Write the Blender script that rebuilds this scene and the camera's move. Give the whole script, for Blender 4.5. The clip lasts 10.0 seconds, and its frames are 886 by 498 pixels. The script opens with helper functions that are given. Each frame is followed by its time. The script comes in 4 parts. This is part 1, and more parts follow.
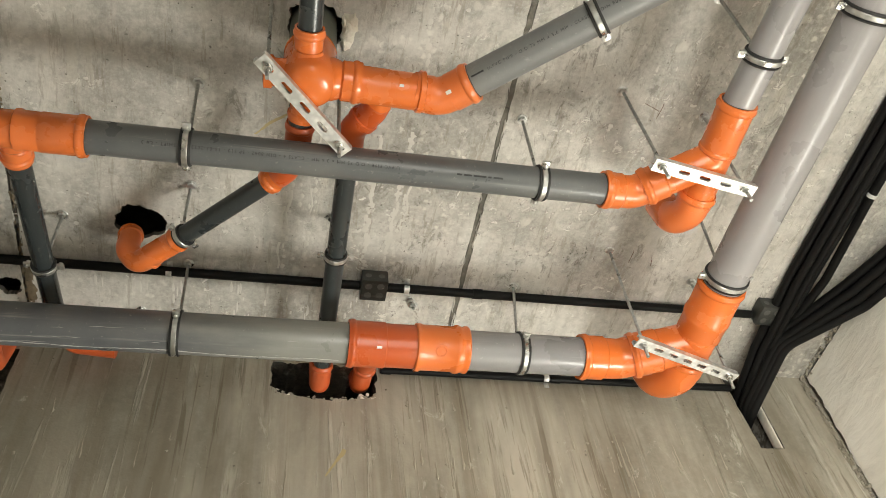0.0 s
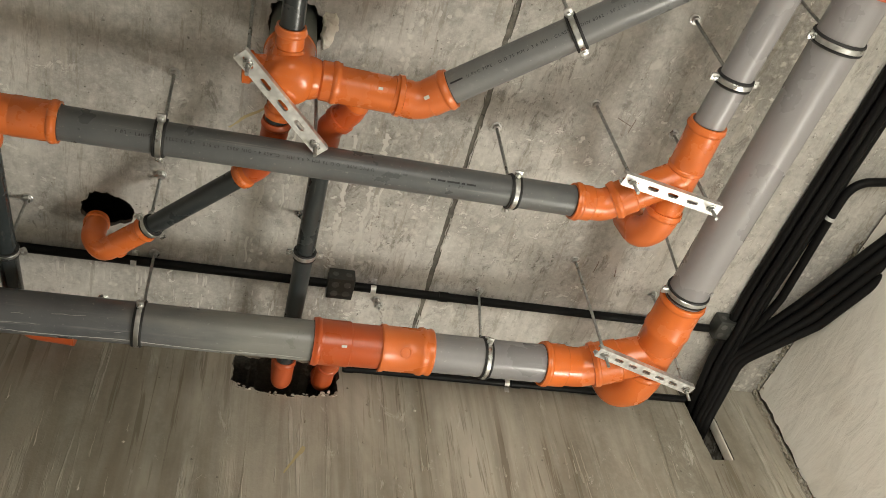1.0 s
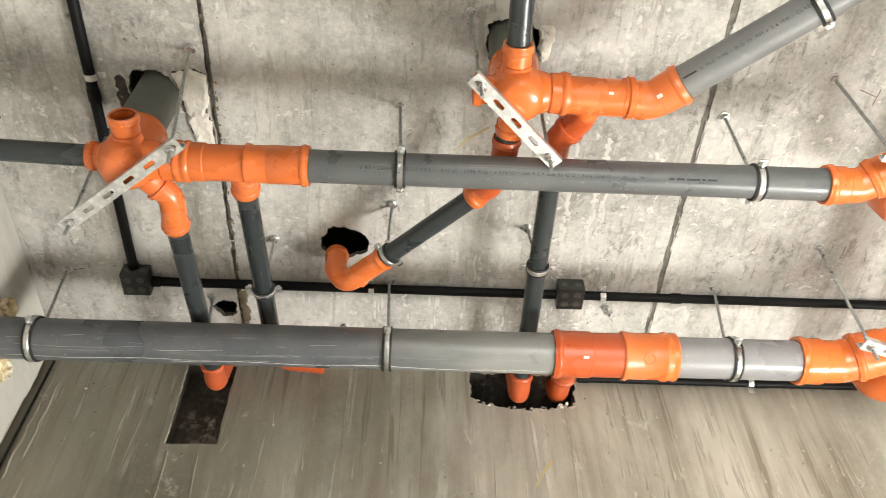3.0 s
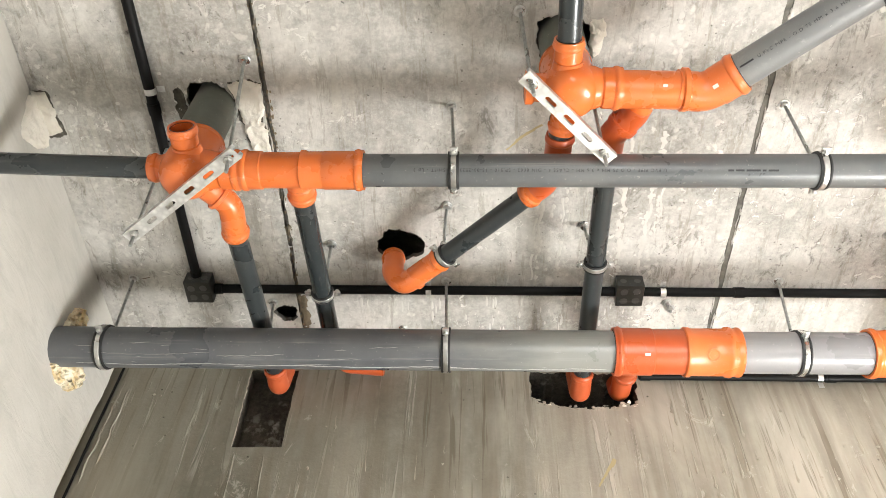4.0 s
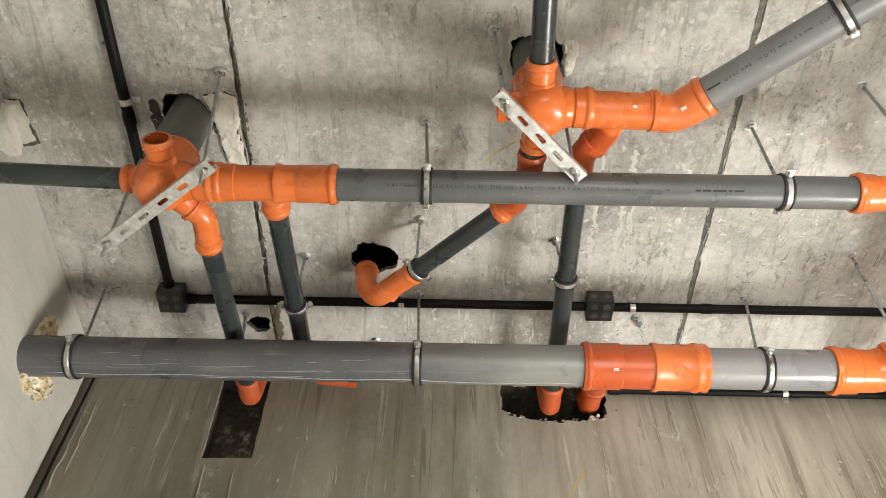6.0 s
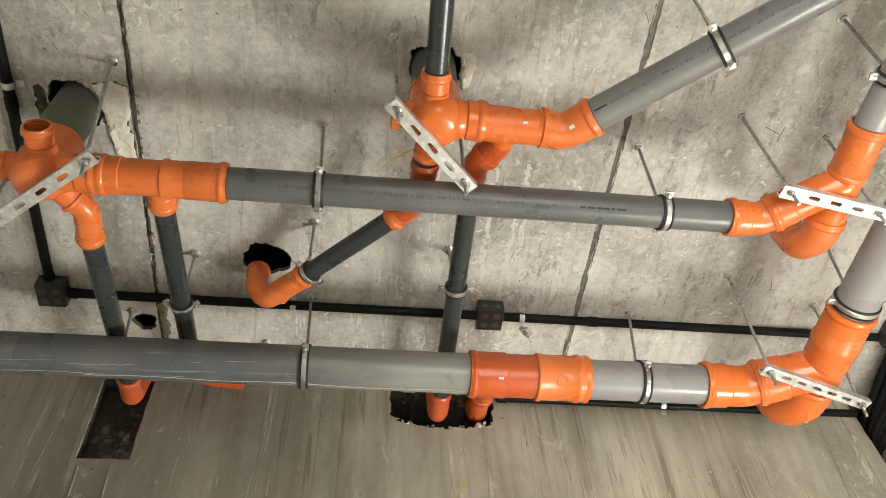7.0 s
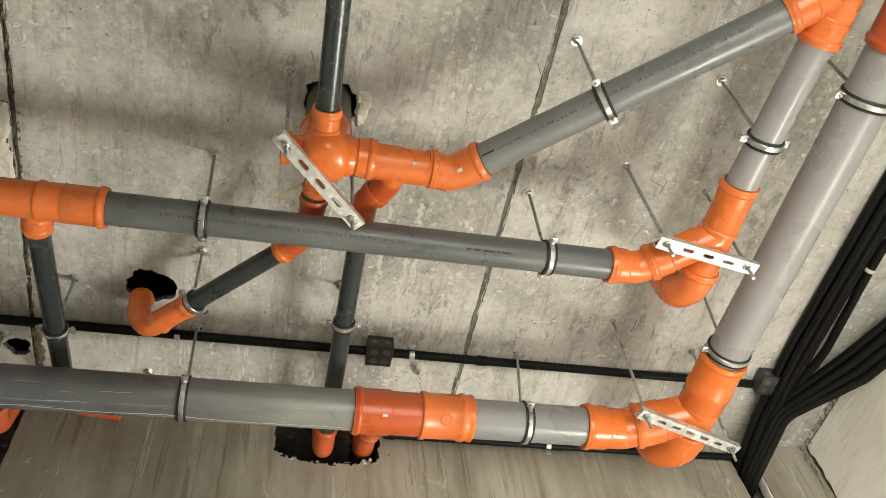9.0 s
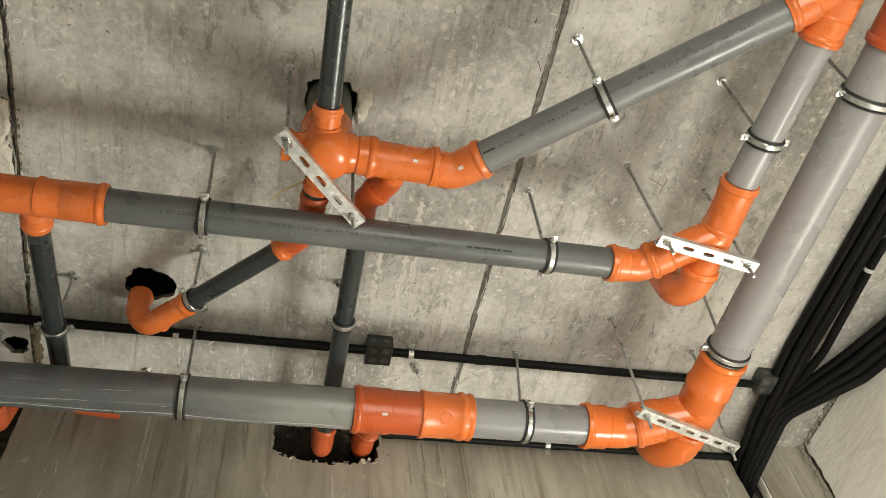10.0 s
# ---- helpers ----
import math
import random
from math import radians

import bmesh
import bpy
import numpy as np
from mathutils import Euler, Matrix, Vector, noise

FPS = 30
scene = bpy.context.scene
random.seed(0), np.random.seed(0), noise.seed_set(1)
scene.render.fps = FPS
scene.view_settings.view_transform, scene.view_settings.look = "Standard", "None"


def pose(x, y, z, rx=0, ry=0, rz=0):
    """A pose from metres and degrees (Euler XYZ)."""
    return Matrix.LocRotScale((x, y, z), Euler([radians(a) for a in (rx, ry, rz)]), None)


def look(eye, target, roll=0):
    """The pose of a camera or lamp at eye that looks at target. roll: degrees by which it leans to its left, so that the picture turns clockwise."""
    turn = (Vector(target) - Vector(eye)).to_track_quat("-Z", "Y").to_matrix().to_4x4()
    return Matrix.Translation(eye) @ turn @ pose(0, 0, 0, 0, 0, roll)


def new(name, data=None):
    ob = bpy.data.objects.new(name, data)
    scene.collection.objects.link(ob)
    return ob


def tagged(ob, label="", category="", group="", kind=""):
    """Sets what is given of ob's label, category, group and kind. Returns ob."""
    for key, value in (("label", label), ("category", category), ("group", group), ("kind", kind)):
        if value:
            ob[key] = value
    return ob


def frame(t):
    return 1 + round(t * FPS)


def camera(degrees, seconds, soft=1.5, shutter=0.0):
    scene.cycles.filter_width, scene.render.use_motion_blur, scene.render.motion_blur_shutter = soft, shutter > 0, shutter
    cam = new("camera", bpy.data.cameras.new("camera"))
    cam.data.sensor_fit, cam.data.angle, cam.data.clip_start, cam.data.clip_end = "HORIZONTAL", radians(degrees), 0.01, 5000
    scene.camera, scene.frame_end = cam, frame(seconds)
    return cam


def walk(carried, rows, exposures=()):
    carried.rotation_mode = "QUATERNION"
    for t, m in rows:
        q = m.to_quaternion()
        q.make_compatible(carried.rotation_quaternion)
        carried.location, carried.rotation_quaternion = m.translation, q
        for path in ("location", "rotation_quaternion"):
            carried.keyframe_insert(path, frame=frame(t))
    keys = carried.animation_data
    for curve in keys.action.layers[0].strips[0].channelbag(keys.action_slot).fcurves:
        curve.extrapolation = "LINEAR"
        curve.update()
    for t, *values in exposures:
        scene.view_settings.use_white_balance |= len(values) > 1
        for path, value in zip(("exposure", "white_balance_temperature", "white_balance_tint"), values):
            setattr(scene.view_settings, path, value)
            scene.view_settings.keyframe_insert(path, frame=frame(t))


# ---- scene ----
cam = camera(56.8, 10.0, soft=0.2, shutter=0.15)
EXPOSURES = [(0.0, 2.32, 6700, 6), (0.6, 1.92, 6800, 8), (1.5, 1.97, 6800, 8), (2.0, 2.15, 6800, 9), (2.5, 2.16, 6800, 8), (3.0, 3.02, 6350, 9), (3.4, 3.1, 6250, 10), (4.5, 3.2, 6200, 11),
             (5.2, 2.9, 6250, 11), (6.5, 2.56, 6500, 7), (7.5, 2.44, 6700, 6), (8.0, 2.46, 6700, 5), (8.5, 2.42, 6700, 5), (10.0, 2.2, 6750, 5)]
PATH = [
    (0, (0.238, 0.041, 1.477), (0.632, 1.231, 3.035), -9.7),
    (0.5, (0.238, 0.036, 1.474), (0.709, 1.209, 3.024), -9.8),
    (1, (0.213, 0.024, 1.478), (0.699, 1.199, 3.021), -10.2),
    (1.5, (0.2, 0.026, 1.474), (0.695, 1.2, 3.015), -10.4),
    (2, (0.193, 0.024, 1.478), (0.673, 1.198, 3.024), -10.3),
    (2.5, (0.137, 0.033, 1.488), (0.447, 1.235, 3.056), -6.5),
    (3, (0.065, 0.044, 1.505), (0.133, 1.27, 3.084), -0.6),
    (3.2, (0.066, 0.044, 1.505), (0.054, 1.2705, 3.0835), 1.4),
    (4.5, (0.067, 0.044, 1.505), (-0.006, 1.271, 3.083), 2.9),
    (5, (0.069, 0.042, 1.502), (0.009, 1.265, 3.084), 2.5),
    (6.3, (0.078, 0.019, 1.49), (0.115, 1.213, 3.094), 0.2),
    (6.5, (0.079, 0.026, 1.482), (0.178, 1.209, 3.092), -1.8),
    (7, (0.129, 0.008, 1.487), (0.328, 1.195, 3.085), -4.1),
    (7.5, (0.139, 0.011, 1.488), (0.393, 1.19, 3.083), -5.7),
    (8, (0.171, -0.001, 1.485), (0.486, 1.164, 3.08), -7.9),
    (8.5, (0.187, -0.02, 1.488), (0.548, 1.107, 3.1), -9.2),
    (9, (0.195, -0.021, 1.486), (0.588, 1.074, 3.112), -9.9),
    (9.5, (0.19, -0.018, 1.487), (0.591, 1.075, 3.113), -10.1),
    (10, (0.187, -0.009, 1.482), (0.588, 1.079, 3.111), -10.2),
]
walk(cam, [(t, look(e, g, r)) for t, e, g, r in PATH], exposures=EXPOSURES)

# ---- world and light ----
CEIL, WALL_Y, LEFT_X, RIGHT_X, BACK_Y = 3.36, 1.93, -1.05, 2.13, -1.0

world = bpy.data.worlds.new("world")
scene.world = world
world.use_nodes = True
wn = world.node_tree.nodes
sky = wn.new("ShaderNodeTexSky")
sky.sky_type, sky.sun_disc, sky.sun_elevation, sky.sun_rotation = "NISHITA", False, radians(54), radians(102)
world.node_tree.links.new(sky.outputs[0], wn["Background"].inputs[0])
wn["Background"].inputs[1].default_value = 0.1


def window_lamp(name, place, target, w, h, power, color):
    d = bpy.data.lights.new(name, "AREA")
    d.shape, d.size, d.size_y, d.energy, d.color = "RECTANGLE", w, h, power, color
    ob = new(name, d)
    ob.matrix_world = look(place, target)
    return ob


SIDE_WIN = (1.25, 1.89, 0.05, 1.50)   # y0, y1, z0, z1 of the doorway in the right wall
BACK_WIN = (0.3, 1.5, 0.1, 2.0)       # x0, x1, z0, z1 of the opening in the back wall
window_lamp("daylight_side", (RIGHT_X + 0.24, 1.57, 0.90), (-1, 1.40, 1.60), 0.60, 1.60, 28.0, (1.0, 0.98, 0.92))
window_lamp("daylight_back", (0.9, BACK_Y + 0.05, 1.05), (2.13, 1.3, 2.35), 1.12, 1.8, 5.9, (1.0, 0.965, 0.89)).data.spread = radians(88)
sun = new("sun", bpy.data.lights.new("sun", "SUN"))
sun.data.energy, sun.data.angle, sun.data.color = 5.0, radians(0.5), (1.0, 0.95, 0.86)
sun.matrix_world = look((2.13, 1.4, 1.9), (0.86, 1.45, 0.0))


# ---- materials ----
def material(name, color, rough=0.6, metal=0.0):
    m = bpy.data.materials.new(name)
    m.use_nodes = True
    b = m.node_tree.nodes["Principled BSDF"]
    b.inputs["Base Color"].default_value = (*color, 1)
    b.inputs["Roughness"].default_value, b.inputs["Metallic"].default_value = rough, metal
    return m


class Nodes:
    """Short way to wire a node material."""

    def __init__(self, m):
        self.t = m.node_tree
        self.b = self.t.nodes["Principled BSDF"]
        self.co = self.t.nodes.new("ShaderNodeTexCoord").outputs["Object"]

    def link(self, a, b):
        self.t.links.new(a, b)

    def mapped(self, scale, turn=(0, 0, 0)):
        n = self.t.nodes.new("ShaderNodeMapping")
        n.inputs["Scale"].default_value = scale
        n.inputs["Rotation"].default_value = turn
        self.link(self.co, n.inputs[0])
        return n.outputs[0]

    def noise(self, scale, detail=4, rough=0.55, at=None, distort=0.0):
        n = self.t.nodes.new("ShaderNodeTexNoise")
        n.inputs["Scale"].default_value, n.inputs["Detail"].default_value = scale, detail
        n.inputs["Roughness"].default_value, n.inputs["Distortion"].default_value = rough, distort
        self.link(at or self.co, n.inputs["Vector"])
        return n.outputs["Fac"]

    def cells(self, scale, at=None):
        n = self.t.nodes.new("ShaderNodeTexVoronoi")
        n.inputs["Scale"].default_value = scale
        self.link(at or self.co, n.inputs["Vector"])
        return n.outputs["Distance"]

    def ramp(self, v, lo, hi, a=0.0, b=1.0):
        n = self.t.nodes.new("ShaderNodeMapRange")
        n.inputs[1].default_value, n.inputs[2].default_value = lo, hi
        n.inputs[3].default_value, n.inputs[4].default_value = a, b
        self.link(v, n.inputs[0])
        return n.outputs[0]

    def math(self, op, a, b):
        n = self.t.nodes.new("ShaderNodeMath")
        n.operation = op
        for i, v in enumerate((a, b)):
            if isinstance(v, (int, float)):
                n.inputs[i].default_value = v
            else:
                self.link(v, n.inputs[i])
        return n.outputs[0]

    def mix(self, f, a, b):
        n = self.t.nodes.new("ShaderNodeMix")
        n.data_type = "RGBA"
        for i, v in ((6, a), (7, b)):
            if isinstance(v, tuple):
                n.inputs[i].default_value = (*v, 1)
            else:
                self.link(v, n.inputs[i])
        if isinstance(f, (int, float)):
            n.inputs[0].default_value = f
        else:
            self.link(f, n.inputs[0])
        return n.outputs[2]

    def color(self, v):
        self.link(v, self.b.inputs["Base Color"])

    def rough(self, v):
        self.link(v, self.b.inputs["Roughness"])

    def bump(self, v, height, strength=1.0):
        n = self.t.nodes.new("ShaderNodeBump")
        n.inputs["Strength"].default_value, n.inputs["Distance"].default_value = strength, height
        self.link(v, n.inputs["Height"])
        if self.b.inputs["Normal"].is_linked:
            self.link(self.b.inputs["Normal"].links[0].from_socket, n.inputs["Normal"])
        self.link(n.outputs[0], self.b.inputs["Normal"])


def plaster(name, color, worn):
    m = material(name, color, 0.75)
    n = Nodes(m)
    c = n.mix(n.ramp(n.noise(2.6, 5, 0.6), 0.35, 0.68), color, worn)
    trowel = n.noise(3.0, 5, 0.6, n.mapped((1.5, 2.0, 7.0), (0.5, 0, 0)), 0.6)
    c = n.mix(n.ramp(trowel, 0.5, 0.72, 0.0, 0.5), c, tuple(v * 0.8 for v in worn))
    n.color(c)
    n.bump(trowel, 0.006, 0.7)
    n.bump(n.noise(90, 3, 0.6), 0.001, 0.6)
    return m


def concrete(name, dark, light, grain, spots, drips, runs, grit=1.0):
    """Cast concrete: blotches, grain stretched along the boards, pale lime spots, runs, small pits and scratches."""
    m = material(name, light, 0.85)
    n = Nodes(m)
    blotch = n.noise(2.6, 7, 0.66, None, 0.5)
    board = n.noise(1.0, 6, 0.65, n.mapped(grain), 0.3)
    c = n.mix(n.ramp(blotch, 0.38, 0.62), dark, light)
    c = n.mix(n.ramp(board, 0.44, 0.66, 0.0, 0.45), c, tuple(v * 0.70 for v in dark))
    fine = n.noise(60, 5, 0.75)
    c = n.mix(n.ramp(fine, 0.42, 0.70, 0.0, 0.45 * grit), c, tuple(min(1, v * 1.3) for v in light))
    c = n.mix(n.ramp(n.noise(23, 5, 0.7), 0.54, 0.70, 0.0, 0.5 * grit), c, tuple(v * 0.62 for v in dark))
    # lime spots of uneven outline, gathered in patches
    warp = n.t.nodes.new("ShaderNodeVectorMath")
    warp.operation = "MULTIPLY_ADD"
    tint = n.t.nodes.new("ShaderNodeTexNoise")
    tint.inputs["Scale"].default_value, tint.inputs["Detail"].default_value = 26, 3
    n.link(n.co, tint.inputs["Vector"])
    n.link(tint.outputs["Color"], warp.inputs[0])
    warp.inputs[1].default_value = (0.055, 0.055, 0.055)
    n.link(n.co, warp.inputs[2])
    where = n.ramp(n.noise(1.7, 3, 0.5, n.mapped((2.6, 1.0, 1.0))), 0.48, 0.62)
    dots = n.math("MULTIPLY", n.ramp(n.cells(34, warp.outputs[0]), 0.34, 0.16), where)
    c = n.mix(n.math("MULTIPLY", dots, spots), c, (0.70, 0.68, 0.62))
    big = n.ramp(n.cells(12, warp.outputs[0]), 0.22, 0.13)
    c = n.mix(n.math("MULTIPLY", n.math("MULTIPLY", big, n.ramp(n.noise(3.1, 2), 0.5, 0.6)), spots * 0.8), c, (0.66, 0.64, 0.58))
    # runs of cement milk, pale and brown
    run = n.ramp(n.noise(1.0, 5, 0.7, n.mapped(drips), 0.25), 0.57, 0.62)
    run = n.math("MULTIPLY", run, n.ramp(n.noise(2.2, 4, 0.6), 0.45, 0.62))
    c = n.mix(n.math("MULTIPLY", run, runs), c, (0.60, 0.575, 0.50))
    brown = n.ramp(n.noise(1.3, 5, 0.7, n.mapped(tuple(v * 1.4 for v in drips)), 0.25), 0.56, 0.62)
    c = n.mix(n.math("MULTIPLY", brown, runs * 0.9), c, tuple(v * k for v, k in zip(dark, (0.62, 0.54, 0.42))))
    # pits and scratches
    pit = n.math("MULTIPLY", n.ramp(n.cells(30, warp.outputs[0]), 0.13, 0.05), n.ramp(n.noise(7.3, 3), 0.5, 0.62))
    scrape = n.ramp(n.noise(9, 6, 0.8, n.mapped((1.0, 0.45, 1.0), (0, 0, 0.7)), 1.2), 0.60, 0.66)
    c = n.mix(n.math("MULTIPLY", scrape, 0.4), c, tuple(min(1, v * 1.25) for v in light))
    c = n.mix(n.math("MULTIPLY", pit, 0.7), c, (0.04, 0.038, 0.032))
    n.color(c)
    n.bump(fine, 0.003, 0.8)
    n.bump(board, 0.006, 0.6)
    n.bump(n.math("SUBTRACT", n.math("ADD", n.math("MULTIPLY", dots, spots * 0.5), n.math("MULTIPLY", run, runs)), pit), 0.0022, 0.8)
    return m


M_CEIL = concrete("ceiling_concrete", (0.33, 0.315, 0.285), (0.60, 0.58, 0.54), (8, 0.8, 2), 0.75, (20, 2.6, 1), 0.4, 0.9)
nc = Nodes(M_CEIL)
under = nc.b.inputs["Base Color"].links[0].from_socket
dirt = nc.math("MULTIPLY", nc.ramp(nc.noise(17, 8, 0.78, nc.mapped((1.5, 0.8, 1)), 0.6), 0.55, 0.61), nc.ramp(nc.noise(2.9, 4, 0.6), 0.44, 0.58))
under = nc.mix(nc.math("MULTIPLY", dirt, 0.55), under, (0.155, 0.142, 0.115))
flake = nc.math("MULTIPLY", nc.ramp(nc.noise(34, 6, 0.7, None, 0.8), 0.58, 0.61), nc.ramp(nc.noise(4.1, 3, 0.6), 0.48, 0.58))
under = nc.mix(nc.math("MULTIPLY", flake, 0.8), under, (0.78, 0.76, 0.71))
hole = nc.math("MULTIPLY", nc.ramp(nc.cells(46), 0.12, 0.05), nc.ramp(nc.noise(9.3, 2), 0.50, 0.58))
nc.color(nc.mix(nc.math("MULTIPLY", hole, 0.8), under, (0.05, 0.045, 0.035)))
nc.bump(nc.math("SUBTRACT", flake, nc.math("ADD", hole, nc.math("MULTIPLY", dirt, 0.5))), 0.002, 0.8)
def streaked_wall(name):
    """Cast wall: smooth grey boards, long dark wet stains and pale cement runs down it."""
    m = material(name, (0.3, 0.28, 0.22), 0.8)
    n = Nodes(m)
    base = n.mix(n.ramp(n.noise(1.9, 6, 0.62, n.mapped((1.6, 1, 0.7)), 0.4), 0.36, 0.64), (0.235, 0.216, 0.174), (0.50, 0.46, 0.385))
    c = n.mix(n.ramp(n.noise(48, 5, 0.75), 0.45, 0.75, 0.0, 0.35), base, (0.46, 0.43, 0.36))
    split = n.t.nodes.new("ShaderNodeSeparateXYZ")
    n.link(n.co, split.inputs[0])
    # greenish tint on the left; the wall's dimmer left side is painted in too
    left_dim = n.ramp(n.math("ADD", split.outputs[0], n.math("MULTIPLY", n.noise(1.0, 5, 0.6, n.mapped((5, 1, 0.8))), 1.1)), 0.75, 0.15, 0.0, 0.38)
    c = n.mix(left_dim, c, (0.150, 0.152, 0.122))
    broad = n.ramp(n.noise(1.0, 4, 0.6, n.mapped((6.5, 1, 0.6)), 0.5), 0.48, 0.66)
    c = n.mix(n.math("MULTIPLY", broad, 0.55), c, (0.165, 0.136, 0.094))
    band = n.ramp(n.noise(1.0, 4, 0.6, n.mapped((17, 1, 0.5)), 0.5), 0.47, 0.60)
    c = n.mix(n.math("MULTIPLY", band, 0.28), c, (0.205, 0.172, 0.122))
    thin = n.ramp(n.noise(1.0, 4, 0.65, n.mapped((34, 1, 1.3)), 0.4), 0.56, 0.61)
    thin = n.math("MULTIPLY", thin, n.ramp(n.noise(1.4, 3, 0.5, n.mapped((1.5, 1, 1.2))), 0.34, 0.52))
    c = n.mix(n.math("MULTIPLY", thin, 0.55), c, (0.125, 0.098, 0.062))
    pale = n.ramp(n.noise(1.0, 5, 0.7, n.mapped((20, 1, 1.2), (0, 0.02, 0)), 0.6), 0.57, 0.63)
    pale = n.math("MULTIPLY", pale, n.ramp(n.noise(2.1, 4, 0.6), 0.46, 0.58))
    c = n.mix(n.math("MULTIPLY", pale, 0.5), c, (0.63, 0.595, 0.52))
    scrape = n.ramp(n.noise(8, 6, 0.8, n.mapped((1.0, 1, 0.5), (0, 0.6, 0)), 1.4), 0.61, 0.66)
    c = n.mix(n.math("MULTIPLY", scrape, 0.6), c, (0.54, 0.505, 0.44))
    pit = n.math("MULTIPLY", n.ramp(n.cells(24), 0.10, 0.04), n.ramp(n.noise(5.3, 3), 0.5, 0.6))
    c = n.mix(n.math("MULTIPLY", pit, 0.75), c, (0.05, 0.045, 0.035))
    n.color(c)
    n.bump(n.noise(70, 4, 0.7), 0.0018, 0.7)
    n.bump(n.math("SUBTRACT", n.math("ADD", pale, n.math("MULTIPLY", broad, 0.3)), pit), 0.003, 0.8)
    return m


M_WALL = streaked_wall("wall_concrete")
M_FLOOR = plaster("dusty_screed", (0.32, 0.30, 0.265), (0.24, 0.225, 0.195))
M_RAW = concrete("broken_concrete_hole_shade", (0.07, 0.065, 0.055), (0.19, 0.178, 0.15), (14, 14, 14), 0.2, (9, 9, 9), 0.2)


M_PLASTER = plaster("trowelled_plaster", (0.88, 0.86, 0.81), (0.78, 0.75, 0.68))
M_PLASTER_GREY = plaster("grey_trowelled_plaster", (0.52, 0.50, 0.455), (0.43, 0.41, 0.365))
M_MORTAR = plaster("pale_mortar", (0.84, 0.80, 0.72), (0.66, 0.61, 0.52))
nm = Nodes(M_MORTAR)
nm.bump(nm.noise(75, 6, 0.75), 0.004, 0.9)
M_RUSTY = concrete("rust_stained_concrete", (0.07, 0.052, 0.03), (0.24, 0.19, 0.125), (14, 14, 14), 0.2, (9, 9, 9), 0.2)
M_DRIP = plaster("dried_cement", (0.43, 0.39, 0.32), (0.33, 0.30, 0.235))
# near-black concrete for cracks, and for shade painted into the wall openings
M_CRACK_SHADE = concrete("broken_edge_and_recess_shade", (0.022, 0.019, 0.014), (0.12, 0.108, 0.085), (14, 14, 14), 0.3, (9, 9, 9), 0.3)


def plastic(name, color, rough, dust, streak=0.3, way=(1.2, 70, 70)):
    """Pipe plastic with a film of dust, long scuffs along the pipe and specks."""
    m = material(name, color, rough)
    n = Nodes(m)
    big = n.noise(5.0, 5, 0.6)
    c = n.mix(n.ramp(big, 0.42, 0.72, 0.0, dust), color, tuple(0.5 * v + 0.5 * d for v, d in zip(color, (0.42, 0.40, 0.36))))
    scuff = n.math("MULTIPLY", n.ramp(n.noise(1.0, 5, 0.7, n.mapped(way)), 0.57, 0.74), n.ramp(n.noise(7, 3), 0.40, 0.65))
    c = n.mix(n.math("MULTIPLY", scuff, streak), c, tuple(0.5 * v + 0.5 * d for v, d in zip(color, (0.6, 0.58, 0.54))))
    c = n.mix(n.ramp(n.noise(150, 2), 0.68, 0.74, 0.0, min(0.35, dust)), c, (0.5, 0.48, 0.44))
    n.color(c)
    n.rough(n.ramp(big, 0.3, 0.7, rough - 0.08, rough + 0.14))
    n.bump(n.noise(30, 3), 0.0005, 0.5)
    return m


M_GREY = plastic("grey_pvc", (0.100, 0.105, 0.107), 0.30, 0.30, 0.6)
M_GREY_SLANT = plastic("grey_pvc_dusty", (0.165, 0.168, 0.170), 0.30, 0.28, 0.5, (30, 30, 70))
# grey_pvc again, lightened to carry the stronger light at the right
M_GREY_PALE = plastic("grey_pvc_lit_right", (0.225, 0.218, 0.225), 0.30, 0.3, 0.7)
M_GREY_THICK = plastic("grey_pvc_paler_right", (0.088, 0.093, 0.101), 0.30, 0.30, 0.7)
nt = Nodes(M_GREY_THICK)
sx = nt.t.nodes.new("ShaderNodeSeparateXYZ")
nt.link(nt.co, sx.inputs[0])
# colour turns paler towards +x, with a noisy edge
film = nt.ramp(nt.math("ADD", sx.outputs[0], nt.math("MULTIPLY", nt.noise(4, 4, 0.6, nt.mapped((1, 5, 5))), 0.5)), 0.20, 0.50, 0.0, 0.55)
nt.color(nt.mix(film, nt.b.inputs["Base Color"].links[0].from_socket, (0.34, 0.335, 0.30)))
# lit copy of grey_pvc: brightness of the pipes leading back is in the colour
M_GREY_LONG = plastic("grey_pvc_lit_lengthwise", (0.285, 0.272, 0.276), 0.28, 0.2, 0.4, (70, 1.2, 70))
M_DARK = plastic("dark_grey_pvc", (0.028, 0.034, 0.036), 0.24, 0.06, 0.35, (70, 1.5, 70))
M_DARK_ACROSS = plastic("dark_grey_pvc_crosswise", (0.028, 0.034, 0.036), 0.24, 0.06, 0.45, (1.5, 70, 70))
M_STACK = plastic("dusty_grey_pvc", (0.10, 0.11, 0.09), 0.6, 0.5)
M_ORANGE = plastic("orange_pvc", (0.69, 0.157, 0.030), 0.24, 0.14, 0.10, (20, 20, 20))
M_RED = plastic("red_orange_pvc", (0.49, 0.088, 0.021), 0.30, 0.12, 0.12, (20, 20, 20))
M_BLACK = plastic("black_conduit", (0.0045, 0.0045, 0.0045), 0.5, 0.012, 0.02)
M_BLACK.node_tree.nodes["Principled BSDF"].inputs["Specular IOR Level"].default_value = 0.17
M_RUBBER = material("black_rubber", (0.018, 0.018, 0.018), 0.6)
M_BOX = plastic("dark_box_plastic", (0.022, 0.024, 0.022), 0.38, 0.12)
